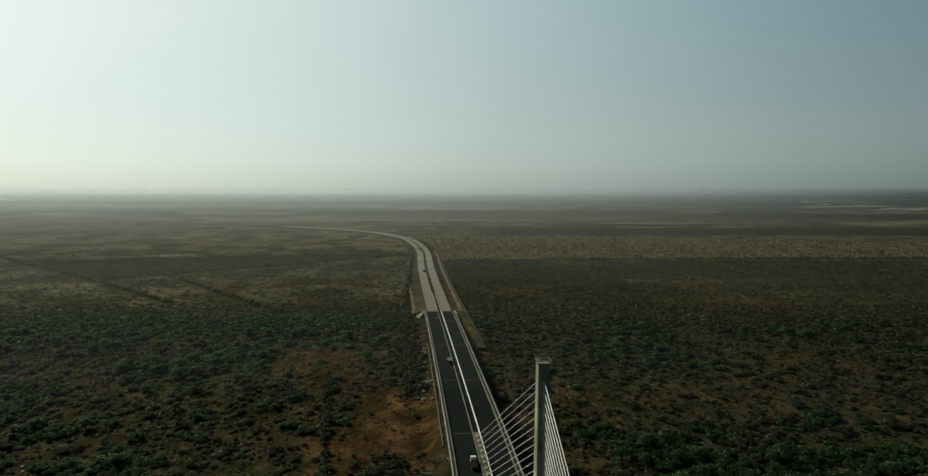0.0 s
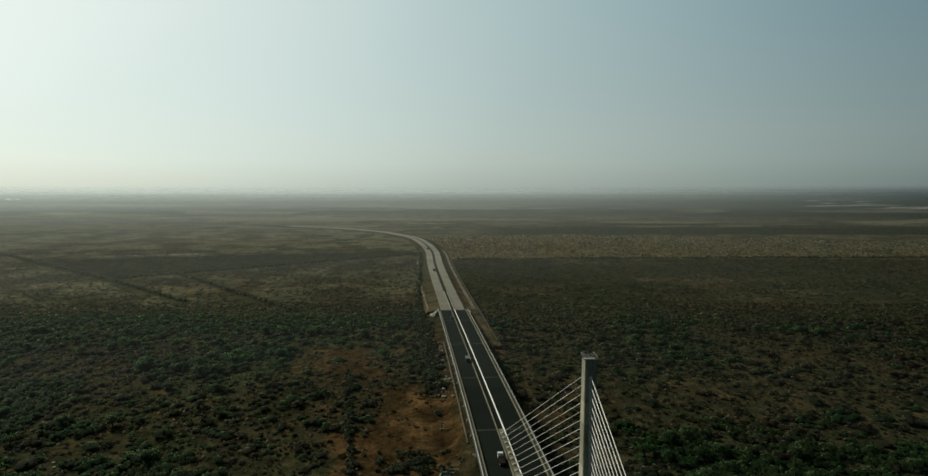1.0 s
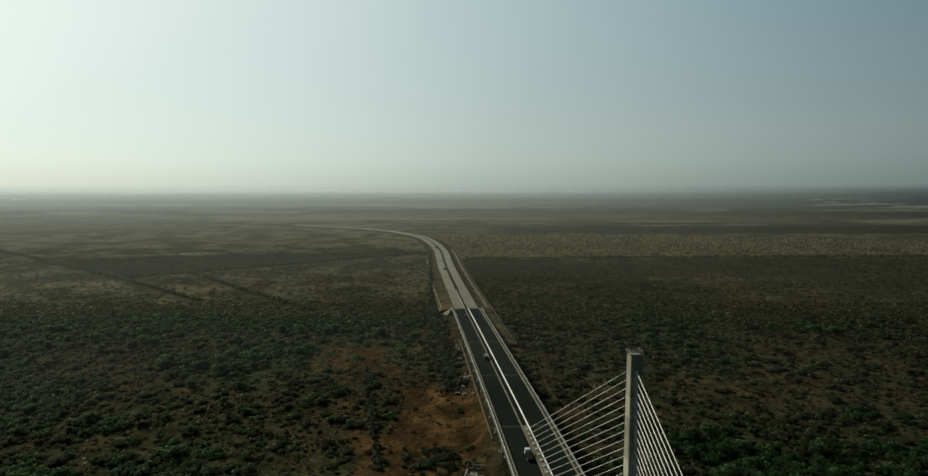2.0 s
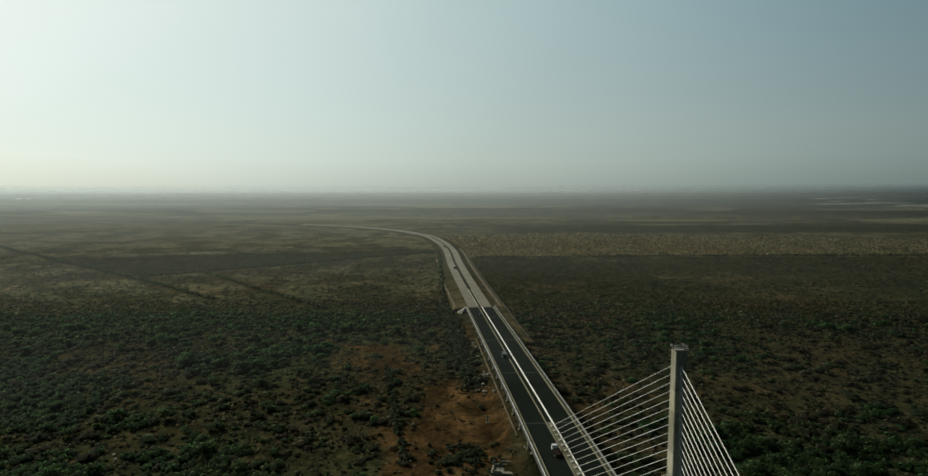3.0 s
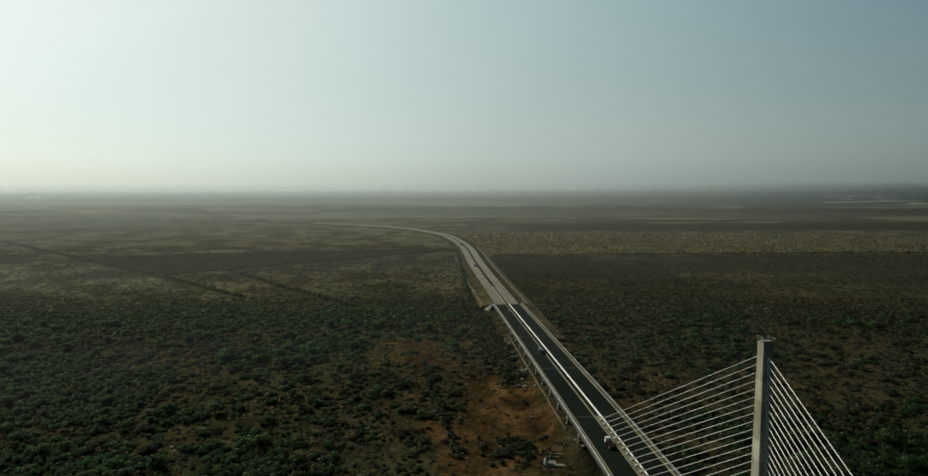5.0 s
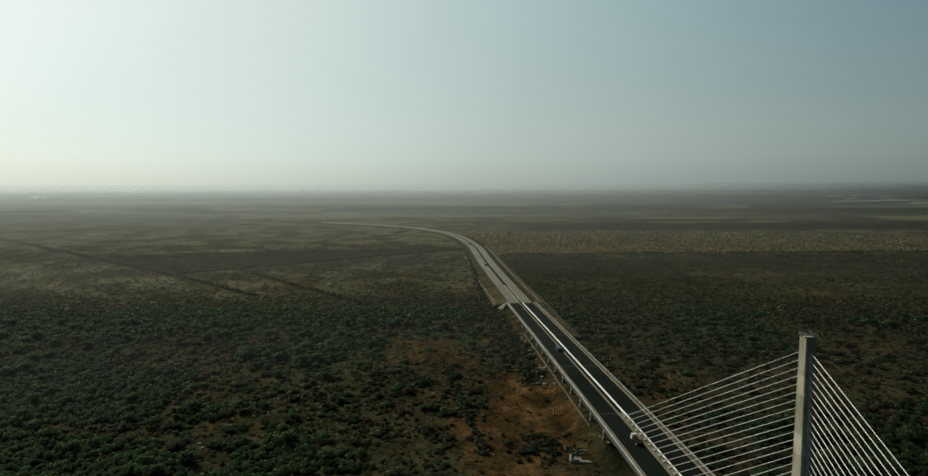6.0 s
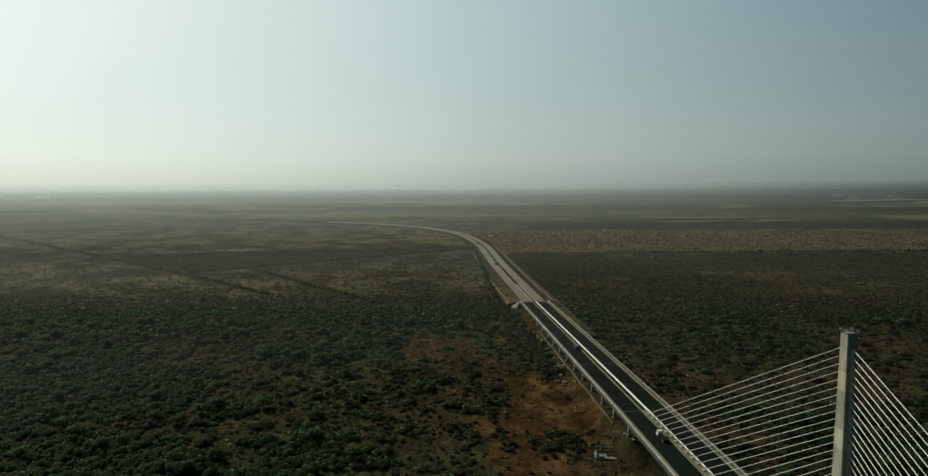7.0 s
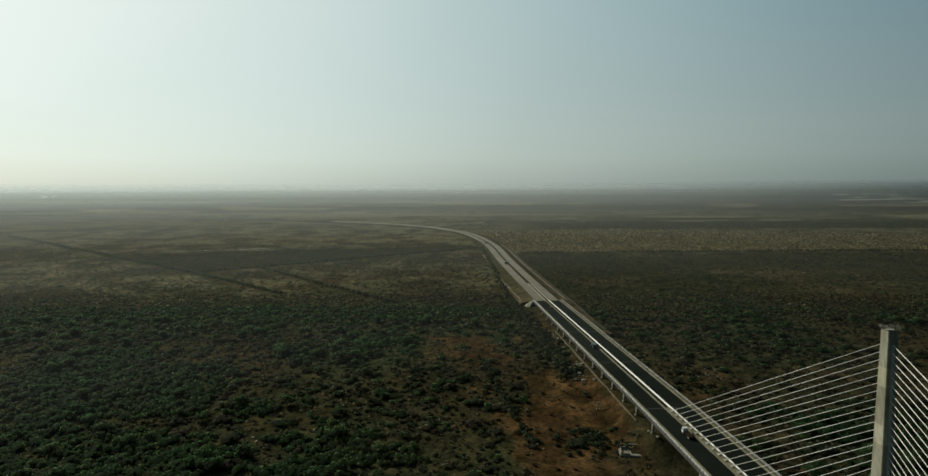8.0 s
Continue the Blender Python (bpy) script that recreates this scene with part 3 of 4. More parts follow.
def balusters(side):
    """The thin upright bars between a railing's posts, in one mesh."""
    verts, faces = [], []
    for y in np.arange(BRIDGE_A + 1, BRIDGE_B - 1, 0.42):
        m, k = at_road(s_of(y), side), len(verts)
        verts += [m @ Vector((dx, dy, z)) for z in (0.22, 1.24) for dx, dy in ((-0.02, -0.03), (0.02, -0.03), (0.02, 0.03), (-0.02, 0.03))]
        faces += [(k + e, k + (e + 1) % 4, k + 4 + (e + 1) % 4, k + 4 + e) for e in range(4)]
    return mesh_of("infill", verts, faces, STEEL)


def corner_cone(m, side):
    """A steep quarter cone of pitched stone from the deck's end corner down to the ground."""
    verts, faces, n = [m @ Vector((side * 12.1, 0.9, 0.14))], [], 14
    for k in range(n + 1):
        w = radians(-58 + 130 * k / n)
        for r, z in ((4.2, -2.45), (8.4, -5.25), (8.4, -7.0)):
            verts.append(m @ Vector((side * (12.1 + r * math.cos(w)), 0.9 + r * math.sin(w), z)))
    for k in range(n):
        a, b = 1 + 3 * k, 4 + 3 * k
        faces += [(0, a, b), (a, a + 1, b + 1, b), (a + 1, a + 2, b + 2, b + 1)]
    if side < 0:
        faces = [f[::-1] for f in faces]
    return verts, faces


def build_bridge():
    base = on_road(s_of(PYLON_Y), 0, -13.5)
    bridge = thing("cable_stayed_bridge", base, "concrete cable-stayed road bridge with one central plane of white stays", "bridge")
    deck = part("deck", swept("deck", BRIDGE_A, BRIDGE_B, [(-12.0, 0.0), (12.0, 0.0), (12.0, -0.55), (8.0, -0.75), (6.2, -2.1), (-6.2, -2.1), (-8.0, -0.75), (-12.0, -0.55)], CONCRETE), bridge, "grey concrete box girder deck")
    for side in (-1, 1):
        a, b = sorted((side * 1.65, side * 10.15))
        part("carriageway", swept("carriageway", BRIDGE_A, BRIDGE_B, rect(a, b, 0.004, 0.09), ASPHALT), bridge, "dark asphalt carriageway")
        part("edge_beam", swept("edge_beam", BRIDGE_A, BRIDGE_B, rect(*sorted((side * 11.66, side * 12.1)), -0.95, 0.22), FASCIA), bridge, "weathered grey concrete edge beam")
        part("walkway", swept("walkway", BRIDGE_A, BRIDGE_B, rect(*sorted((side * 10.71, side * 11.64)), 0.004, 0.16), WALKWAY), bridge, "grey concrete maintenance walkway")
        part("edge_barrier", swept("edge_barrier", BRIDGE_A, BRIDGE_B, barrier(side * 10.45, 0.004, 0.9), STAINED), bridge, "beige concrete edge barrier")
        part("median_barrier", swept("median_barrier", BRIDGE_A, BRIDGE_B, barrier(side * 1.35, 0.004, 0.80, 0.13), WHITEWASH if side > 0 else STAINED), bridge, "white painted median barrier" if side > 0 else "stained tan concrete median barrier")
        rail = part("railing", swept("railing", BRIDGE_A, BRIDGE_B, rect(side * 11.9 - 0.06, side * 11.9 + 0.06, 1.20, 1.33), RAIL if side < 0 else STEEL), bridge, "galvanised steel railing with pale posts on the deck edge")
        for up in (0.55, 0.88):
            part("rail", swept("rail", BRIDGE_A, BRIDGE_B, rect(side * 11.9 - 0.03, side * 11.9 + 0.03, up, up + 0.07), STEEL), rail)
        post = box("post", (0.16, 0.20, 1.0), RAIL if side < 0 else STEEL, Matrix.Translation((0, 0, 0.77)))
        for y in np.arange(BRIDGE_A + 1, BRIDGE_B, 2.5):
            part("post", post, rail, at=on_road(s_of(y), side * 11.9)).rotation_euler = (0, 0, heading(s_of(y)))
        part("infill", balusters(side * 11.9), rail, "thin upright bars")
    part("median_strip", swept("median_strip", 243.4, BRIDGE_B, rect(-1.13, 1.13, 0.004, 0.06), ASPHALT), bridge, "dark strip between the median barriers")
    part("anchor_plinth", swept("anchor_plinth", BRIDGE_A, 243.0, rect(-1.13, 1.13, 0.004, 0.42), STAINED), bridge, "raised tan concrete plinth that holds the stay anchors")
    for y in (-27.5, 243.0, 313.5, 384.0, 454.5):
        for side in (-1, 1):
            a, b = sorted((side * 1.66, side * 10.14))
            part("expansion_joint", swept("expansion_joint", y - 0.35, y + 0.35, rect(a, b, 0.02, 0.105), WALKWAY, 1.0), bridge, "grey expansion joint across the asphalt")
    # piers: two round shafts under a crosshead
    for y in [231.0, 186.0, *np.arange(250.5, 470, 17.4)]:
        s = s_of(y)
        m = at_road(s)
        foot = min(float(ground_z(*on_road(s, d)[:2])) for d in (-9, 0, 9)) - 1.0
        high = on_road(s, 0, -2.1).z
        pier = part("pier", box("crosshead", (22.4, 1.3, 0.9), FASCIA, m @ Matrix.Translation((0, 0, -1.2)), 0.08), bridge, "twin-shaft concrete pier")
        for side in (-1, 1):
            p = on_road(s, side * 10.9, -1.6)
            part("shaft", tube("shaft", (p.x, p.y, foot), p, 0.55, 0.55, CONCRETE, 12), pier)
            part("pile_cap", box("pile_cap", (1.7, 1.7, 0.9), STAINED, Matrix.Translation((p.x, p.y, float(ground_z(p.x, p.y)) + 0.1)) @ Matrix.Rotation(heading(s), 4, "Z"), 0.08), pier)
    # abutment with wing walls
    s = s_of(BRIDGE_B)
    m = at_road(s + 0.8)
    abut = part("abutment", box("abutment", (24.4, 1.4, 7.0), CONCRETE, m @ Matrix.Translation((0, 0, -3.62)), 0.06), bridge, "concrete abutment")
    for side in (-1, 1):
        verts = [(side * 12.2, 0.2, 0.15), (side * 18.0, 1.5, -3.6), (side * 18.0, 1.5, -6.5), (side * 12.2, 0.2, -6.5)]
        verts += [(x, y + 0.6, z) for x, y, z in verts] 
        faces = [(0, 1, 2, 3), (7, 6, 5, 4), (0, 4, 5, 1), (1, 5, 6, 2), (2, 6, 7, 3), (3, 7, 4, 0)]
        part("wing_wall", mesh_of("wing_wall", [m @ Vector(v) for v in verts], faces, PALE), abut)
        cone = part("slope_paving", mesh_of("slope_paving", *corner_cone(m, side), STAINED), abut, "tan stone pitching round the abutment corner")
        for k in range(6):
            w = radians(-58 + 26 * k)
            tip, toe = m @ Vector((side * 12.1, 0.9, 0.2)), m @ Vector((side * (12.1 + 8.4 * math.cos(w)), 0.9 + 8.4 * math.sin(w), -5.2))
            part("rib", tube("rib", tip, toe, 0.10, 0.14, PALE, 5), cone)
    # pylon: tapered shaft in lifts, from its footing through the deck to the top
    s = s_of(PYLON_Y)
    m, top = at_road(s), 76.9

    def girth(z):
        return 2.35 + 0.020 * (top - z), 2.55 + 0.026 * (top - z)

    def lift(z0, z1, shrink=0.0, mat=None):
        verts, faces = [], []
        for z in (z0, z1):
            w, d = girth(z)
            w, d, c = w / 2 - shrink, d / 2 - shrink, 0.16
            ring = [(-w + c, -d), (w - c, -d), (w, -d + c), (w, d - c), (w - c, d), (-w + c, d), (-w, d - c), (-w, -d + c)]
            verts += [m @ Vector((x, y, z - 13.0)) for x, y in ring]
        faces = [(k, (k + 1) % 8, 8 + (k + 1) % 8, 8 + k) for k in range(8)] + [tuple(range(8))[::-1], tuple(range(8, 16))]
        return mesh_of("lift", verts, faces, mat or TOWER)

    pylon = part("pylon", lift(-2.0, 11.0), bridge, "tall tapered concrete pylon on the median")
    z = 11.03
    while z < top - 0.1:
        part("lift", lift(z, min(z + 4.40, top)), pylon)
        part("pour_joint", lift(min(z + 4.40, top) - 0.01, min(z + 4.40, top) + 0.02, 0.035, PALE), pylon)
        z += 4.41
    part("footing", box("footing", (9, 9, 2.5), CONCRETE, Matrix.Translation((base.x, base.y, float(ground_z(base.x, base.y)))) @ Matrix.Rotation(heading(s), 4, "Z"), 0.1), pylon)
    for face in (-1, 1):
        verts, w = [], 0.33
        for z in (32.0, 73.6):
            d = girth(z)[1] / 2 * face
            verts += [m @ Vector((x, y, z - 13)) for x, y in ((-w, d - face * 0.1), (w, d - face * 0.1), (w, d + face * 0.07), (-w, d + face * 0.07))]
        part("anchor_plate", mesh_of("anchor_plate", verts, [(0, 1, 5, 4), (1, 2, 6, 5), (2, 3, 7, 6), (3, 0, 4, 7), (0, 3, 2, 1), (4, 5, 6, 7)], STEEL), pylon, "steel stay anchor strip")
    # guard rails round the two platforms on the pylon's head
    w, d = girth(top)
    for y0, y1 in ((-d / 2 - 0.12, -0.35), (0.35, d / 2 + 0.12)):
        ring = [(-w / 2 - 0.12, y0), (w / 2 + 0.12, y0), (w / 2 + 0.12, y1), (-w / 2 - 0.12, y1)]
        cage = part("guard_rail", box("platform", (w + 0.26, y1 - y0, 0.06), WALKWAY, m @ Matrix.Translation((0, (y0 + y1) / 2, top - 13 + 0.035))), pylon, "steel guard rail on the pylon head")
        for k in range(4):
            a, b = ring[k], ring[(k + 1) % 4]
            for up in (0.45, 0.86):
                part("rail", tube("rail", m @ Vector((*a, top - 13 + up)), m @ Vector((*b, top - 13 + up)), 0.022, 0.022, STEEL, 6), cage)
            for t in (0.0,):
                p = Vector(a).lerp(Vector(b), t)
                part("post", tube("post", m @ Vector((p.x, p.y, top - 13)), m @ Vector((p.x, p.y, top - 13 + 0.84)), 0.03, 0.03, STEEL, 6), cage)
    # stays: a harp-like fan in one plane, anchored between the median barriers
    block = box("anchor_block", (1.2, 1.7, 0.65), CONCRETE, Matrix.Translation((0, 0, 0.38)), 0.06)
    for face in (-1, 1):
        for k in range(STAYS):
            far = 120.4 - 4.75 * k if face > 0 else 120.6 - 4.95 * k
            zt = 73.6 - 1.822 * k
            d = girth(zt)[1] / 2
            a = m @ Vector((0, face * (d - 0.05), zt - 13))
            sa = s + face * far
            b = on_road(sa, 0, 0.7)
            stay = part("stay_cable", tube("stay_cable", a, b, 0.062, 0.062, SHEATH, 8), bridge, "white sheathed stay cable")
            way = (a - b).normalized()
            part("guide_pipe", tube("guide_pipe", b, b + way * 3.2, 0.20, 0.19, STEEL, 8), stay, "steel guide pipe")
            part("collar", tube("collar", a - way * 0.1, a - way * 0.7, 0.13, 0.12, STEEL, 8), stay)
            part("anchor_block", block, stay, at=on_road(sa, 0, 0.0)).rotation_euler = (0, 0, heading(sa))


TOWER = two_scale("pylon_concrete", [(0.3, (0.19, 0.187, 0.145)), (0.7, (0.28, 0.272, 0.216))], 1.2, 0.3, (0.66, 0.65, 0.58), stretch=(1, 1, 0.35))
_n, _l = TOWER.node_tree.nodes, TOWER.node_tree.links
_b, _each = _n["Principled BSDF"], _n.new("ShaderNodeObjectInfo")
_cast = ramp(_n, _l, _each.outputs["Random"], [(0.0, (0.84, 0.84, 0.83)), (0.6, (1.0, 1.0, 1.0)), (1.0, (1.34, 1.33, 1.30))])
_l.new(mixed(_n, _l, 1.0, _b.inputs["Base Color"].links[0].from_socket, _cast, "MULTIPLY"), _b.inputs["Base Color"])
build_bridge()

# ---- vehicles ----
def wheel_mesh(r, w):
    bm = bmesh.new()
    bmesh.ops.create_cone(bm, cap_ends=True, segments=16, radius1=r, radius2=r, depth=w, matrix=Matrix.Rotation(math.pi / 2, 4, "Y"))
    return from_bm("wheel", bm, RUBBER)


def hull(name, section, half, mat, taper=0.0, bevel=0.05):
    """A body from a side outline of (along, up), drawn across its width and narrowed above."""
    tall = max(z for _, z in section)
    low = min(z for _, z in section)
    bm = bmesh.new()
    rows = []
    for side in (-1, 1):
        rows.append([bm.verts.new((side * (half - taper * (z - low) / (tall - low)), y, z)) for y, z in section])
    n = len(section)
    for k in range(n):
        bm.faces.new((rows[0][k], rows[0][(k + 1) % n], rows[1][(k + 1) % n], rows[1][k]))
    bm.faces.new(rows[0][::-1]), bm.faces.new(rows[1])
    bmesh.ops.recalc_face_normals(bm, faces=bm.faces)
    bmesh.ops.bevel(bm, geom=list(bm.edges), offset=bevel, segments=2, affect="EDGES")
    return from_bm(name, bm, mat)


def add_wheels(ob, places, r, w):
    me = wheel_mesh(r, w)
    hub = tube("hub", (-w / 2 - 0.01, 0, 0), (w / 2 + 0.01, 0, 0), r * 0.5, r * 0.5, STEEL, 10)
    for x, y in places:
        k = part("wheel", me, ob, at=(x, y, r))
        part("rim", hub, k)


def car(m, label, paint, group="vehicles on the road"):
    ob = thing("car", (0, 0, 0), label, "car", group)
    part("body", hull("body", [(-2.1, 0.35), (-2.15, 0.85), (-1.3, 0.95), (1.0, 0.95), (2.05, 0.75), (2.1, 0.35)], 0.88, paint), ob)
    part("cabin", hull("cabin", [(-1.75, 0.93), (-1.2, 1.45), (0.35, 1.47), (1.05, 0.93)], 0.80, GLASS, 0.14), ob, "dark glass")
    part("roof_panel", box("roof_panel", (1.24, 1.5, 0.05), paint, Matrix.Translation((0, -0.42, 1.49)), 0.02), ob)
    for x in (-0.62, 0.62):
        part("headlight", box("headlight", (0.34, 0.06, 0.14), PALE, Matrix.Translation((x, 2.09, 0.68)), 0.02), ob)
        part("tail_light", box("tail_light", (0.3, 0.06, 0.16), RED, Matrix.Translation((x, -2.14, 0.74)), 0.02), ob)
    add_wheels(ob, [(x, y) for x in (-0.8, 0.8) for y in (-1.3, 1.35)], 0.33, 0.22)
    ob.matrix_basis = m
    return ob


def truck(m, label, paint, load, length, tall, group="vehicles on the road"):
    ob = thing("truck", (0, 0, 0), label, "truck", group)
    half = length / 2
    part("chassis", box("chassis", (0.9, length - 0.4, 0.3), RUBBER, Matrix.Translation((0, 0, 0.85)), 0.03), ob)
    cab = part("cab", hull("cab", [(half - 2.1, 0.7), (half - 2.1, 2.75), (half - 0.5, 2.8), (half - 0.1, 1.9), (half, 0.7)], 1.2, paint, 0.08), ob, "painted cab")
    part("windscreen", box("windscreen", (1.95, 0.06, 0.75), GLASS, Matrix.Translation((0, half - 0.28, 2.28)) @ Matrix.Rotation(radians(-24), 4, "X")), cab)
    for x in (-1.17, 1.17):
        part("side_window", box("side_window", (0.05, 0.9, 0.6), GLASS, Matrix.Translation((x, half - 1.0, 2.2))), cab)
    bed = part("cargo_box", hull("cargo_box", [(-half, 1.0), (-half, tall), (half - 2.35, tall), (half - 2.35, 1.0)], 1.24, load, 0.0, 0.04), ob)
    for k in range(int(length / 1.2)):
        y = -half + 0.6 + 1.1 * k
        if y < half - 2.6:
            for x in (-1.26, 1.26):
                part("side_post", box("side_post", (0.06, 0.10, tall - 1.1), load, Matrix.Translation((x, y, (tall + 1.0) / 2))), bed)
    add_wheels(ob, [(x, y) for x in (-1.0, 1.0) for y in (half - 1.3, -half + 1.0, -half + 2.15)], 0.5, 0.34)
    ob.matrix_basis = m
    return ob


WHITE, RED, BROWN, BLUE, GREY = coat("white_coat", (0.55, 0.56, 0.55)), coat("red_lamp", (0.3, 0.02, 0.015)), two_scale("rust_brown_boards", [(0.3, (0.012, 0.008, 0.006)), (0.7, (0.022, 0.015, 0.010))], 2.0, 0.6, rough=0.92), coat("dull_blue_coat", (0.032, 0.040, 0.048)), coat("dark_grey_coat", (0.045, 0.047, 0.05))


def lane(y, side):
    m = at_road(s_of(y), side, 0.10 if y < BRIDGE_B else 0.0)
    return m if side < 0 else m @ Matrix.Rotation(math.pi, 4, "Z")


truck(lane(213, -4.0) @ Matrix.Scale(0.86, 4), "flat-topped lorry with white cab and long brown body", WHITE, BROWN, 9.0, 1.5)
truck(lane(345, -3.6) @ Matrix.Scale(0.88, 4), "dark grey lorry with a dull blue box body on the asphalt", GREY, BLUE, 7.0, 2.7)
car(lane(463, -3.6), "dark grey car on the bridge", GREY)
truck(lane(705, -3.6), "small dark lorry on the concrete highway", GREY, GREY, 7.0, 2.8)
car(lane(905, 4.2), "white car on the highway near the bend", WHITE)
truck(lane(925, -3.8), "dark lorry on the highway at the bend", BLUE, GREY, 7.0, 2.8)


# ---- rubble, ruined foundation ----
def rock(p, r, seed):
    rnd = random.Random(seed)
    bm = bmesh.new()
    bmesh.ops.create_icosphere(bm, subdivisions=1, radius=1.0)
    for v in bm.verts:
        v.co *= rnd.uniform(0.7, 1.15)
        v.co.x *= r * 1.3
        v.co.y *= r
        v.co.z *= r * 0.62
    ob = new("boulder", from_bm("boulder", bm, ROCK))
    ob.location, ob.rotation_euler = (p[0], p[1], float(ground_z(*p)) + r * 0.25), (0, 0, rnd.uniform(0, 6))
    tagged(ob, "pale boulder dumped on bare soil beside the bridge", "rock", "boulders beside the bridge")


rnd = random.Random(4)
for k in range(46):
    y = rnd.uniform(300, 430)
    rock((float(np.interp(y, ROAD[:, 1], ROAD[:, 0])) - rnd.gauss(15.8, 1.2), y), rnd.choice((0.5, 0.6, 0.8, 1.2)), k)
for k in range(14):
    rock((-22.5 + rnd.gauss(0, 1.6), 318 + rnd.gauss(0, 7)), rnd.choice((0.7, 1.0, 1.4)), 100 + k)
for k in range(22):
    rock((48 + rnd.gauss(0, 6), 318 + rnd.gauss(0, 5)), rnd.uniform(0.4, 0.7), 200 + k)
for p in ((-52, 233), (-50, 229), (-6, 232), (-4, 226), (-175, 238), (-172, 234), (-150, 246)):
    rock(p, rnd.uniform(0.5, 0.9), 300 + int(p[1]))


def ruin():
    """An unroofed foundation: slab, broken walls and leaning posts."""
    x, y = -14.8, 225.0
    z = float(ground_z(x, y))
    ob = thing("ruined_foundation", (x, y, z), "ruined pale concrete foundation with broken low walls", "ruin")
    turn = Matrix.Rotation(radians(-8), 4, "Z")
    for name, size, p in (("slab", (8.4, 5.4, 0.7), (0, 0, 0.25)), ("wall", (7.6, 0.35, 1.3), (0, 2.2, 0.9)), ("wall", (0.35, 4.2, 1.0), (-3.6, -0.1, 0.8)), ("wall", (0.35, 2.2, 1.6), (3.6, 1.1, 1.1)),
                          ("wall", (3.0, 0.35, 0.8), (-2.2, -2.2, 0.7)), ("post", (0.4, 0.4, 3.0), (3.6, 2.2, 1.8)), ("post", (0.4, 0.4, 2.5), (-3.6, 2.2, 1.5)), ("beam", (4.2, 0.4, 0.4), (1.2, 2.2, 2.5))):
        part(name, box(name, size, PAVING, Matrix.Translation((x, y, z)) @ turn @ Matrix.Scale(1.15, 4) @ Matrix.Translation(p), 0.05), ob)


ruin()


def post_frame(x, y, high, wide):
    """Two leaning concrete posts with a short beam across one of them."""
    z = float(ground_z(x, y))
    ob = thing("post_frame", (x, y, z), "weathered pale concrete post with a broken cross beam", "post")
    lean = Matrix.Translation((x, y, z)) @ Matrix.Rotation(radians(4), 4, "Y")
    part("post", box("post", (0.55, 0.55, high + 0.6), ROCK, lean @ Matrix.Translation((0, 0, high / 2 - 0.3)), 0.05), ob)
    part("beam", box("beam", (wide, 0.5, 0.5), ROCK, lean @ Matrix.Translation((-0.3, 0, high + 0.2)) @ Matrix.Rotation(radians(6), 4, "Y"), 0.05), ob)
    part("base", box("base", (1.6, 1.2, 0.5), ROCK, Matrix.Translation((x + 0.2, y, z + 0.1)), 0.06), ob)


post_frame(-20.2, 269.5, 3.0, 3.4)
post_frame(-24.0, 322.0, 2.0, 2.8)


def far_house(x, y, wide, deep, high, turn, label):
    """A small plain house out on the plain: walls, a low pitched roof, a door and two windows."""
    z = float(ground_z(x, y))
    m = Matrix.Translation((x, y, z)) @ Matrix.Rotation(radians(turn), 4, "Z")
    ob = thing("house", (x, y, z), label, "house", "houses far out on the plain")
    part("wall", box("wall", (wide, deep, high + 1.0), WHITE, m @ Matrix.Translation((0, 0, high / 2 - 0.5))), ob)
    a, b, e = wide / 2 + 0.6, deep / 2 + 0.6, high - 0.05
    verts = [(-a, -b, e), (a, -b, e), (a, b, e), (-a, b, e), (-a, 0, e + deep * 0.22), (a, 0, e + deep * 0.22)]
    part("roof", mesh_of("roof", [m @ Vector(v) for v in verts], [(0, 1, 5, 4), (2, 3, 4, 5), (0, 4, 3), (1, 2, 5), (3, 2, 1, 0)], WHITE), ob, "pale sheet roof")
    for k, dx in enumerate((-0.3, 0.0, 0.3)):
        low, tall = (0.0, 2.1) if k == 1 else (1.0, 1.2)
        part("door" if k == 1 else "window", box("opening", (1.2, 0.12, tall), GLASS, m @ Matrix.Translation((dx * wide, -deep / 2, low + tall / 2))), ob)


far_house(-2290.0, 3080.0, 22.0, 10.0, 5.0, 30.0, "long white house with a pale roof among far scrub")
far_house(-2262.0, 3105.0, 12.0, 9.0, 4.5, 24.0, "small white house with a pale roof among far scrub")


# ---- vegetation ----
def clump(seed, cards, size, lobes, flat=0.75):
    """Leaf cards on the shells of a few overlapping lobes, of about unit radius: four corners each."""
    r = np.random.RandomState(seed)
    where = r.normal(0, 0.36, (lobes, 3)) * (1, 1, 0.35) + (0, 0, 0.55)
    girth = r.uniform(0.35, 0.62, lobes)
    pick = r.randint(0, lobes, cards)
    way = r.normal(size=(cards, 3))
    way[:, 2] = np.abs(way[:, 2]) * 0.9 - 0.25
    way /= np.linalg.norm(way, axis=1)[:, None]
    c = where[pick] + way * (girth[pick] * r.uniform(0.75, 1.1, cards))[:, None] * (1, 1, flat)
    n = way + r.normal(0, 0.28, (cards, 3))
    n /= np.linalg.norm(n, axis=1)[:, None]
    u = np.cross(n, r.normal(size=(cards, 3)))
    u /= np.linalg.norm(u, axis=1)[:, None]
    v = np.cross(n, u)
    s = size * r.uniform(0.6, 1.4, (cards, 1))
    quad = np.stack([c - u * s - 0.6 * v * s, c + u * s - 0.35 * v * s, c + 0.7 * u * s + v * s, c - 0.6 * u * s + 0.7 * v * s], 1)
    quad[:, :, 2] = np.maximum(quad[:, :, 2], -0.05)
    return quad


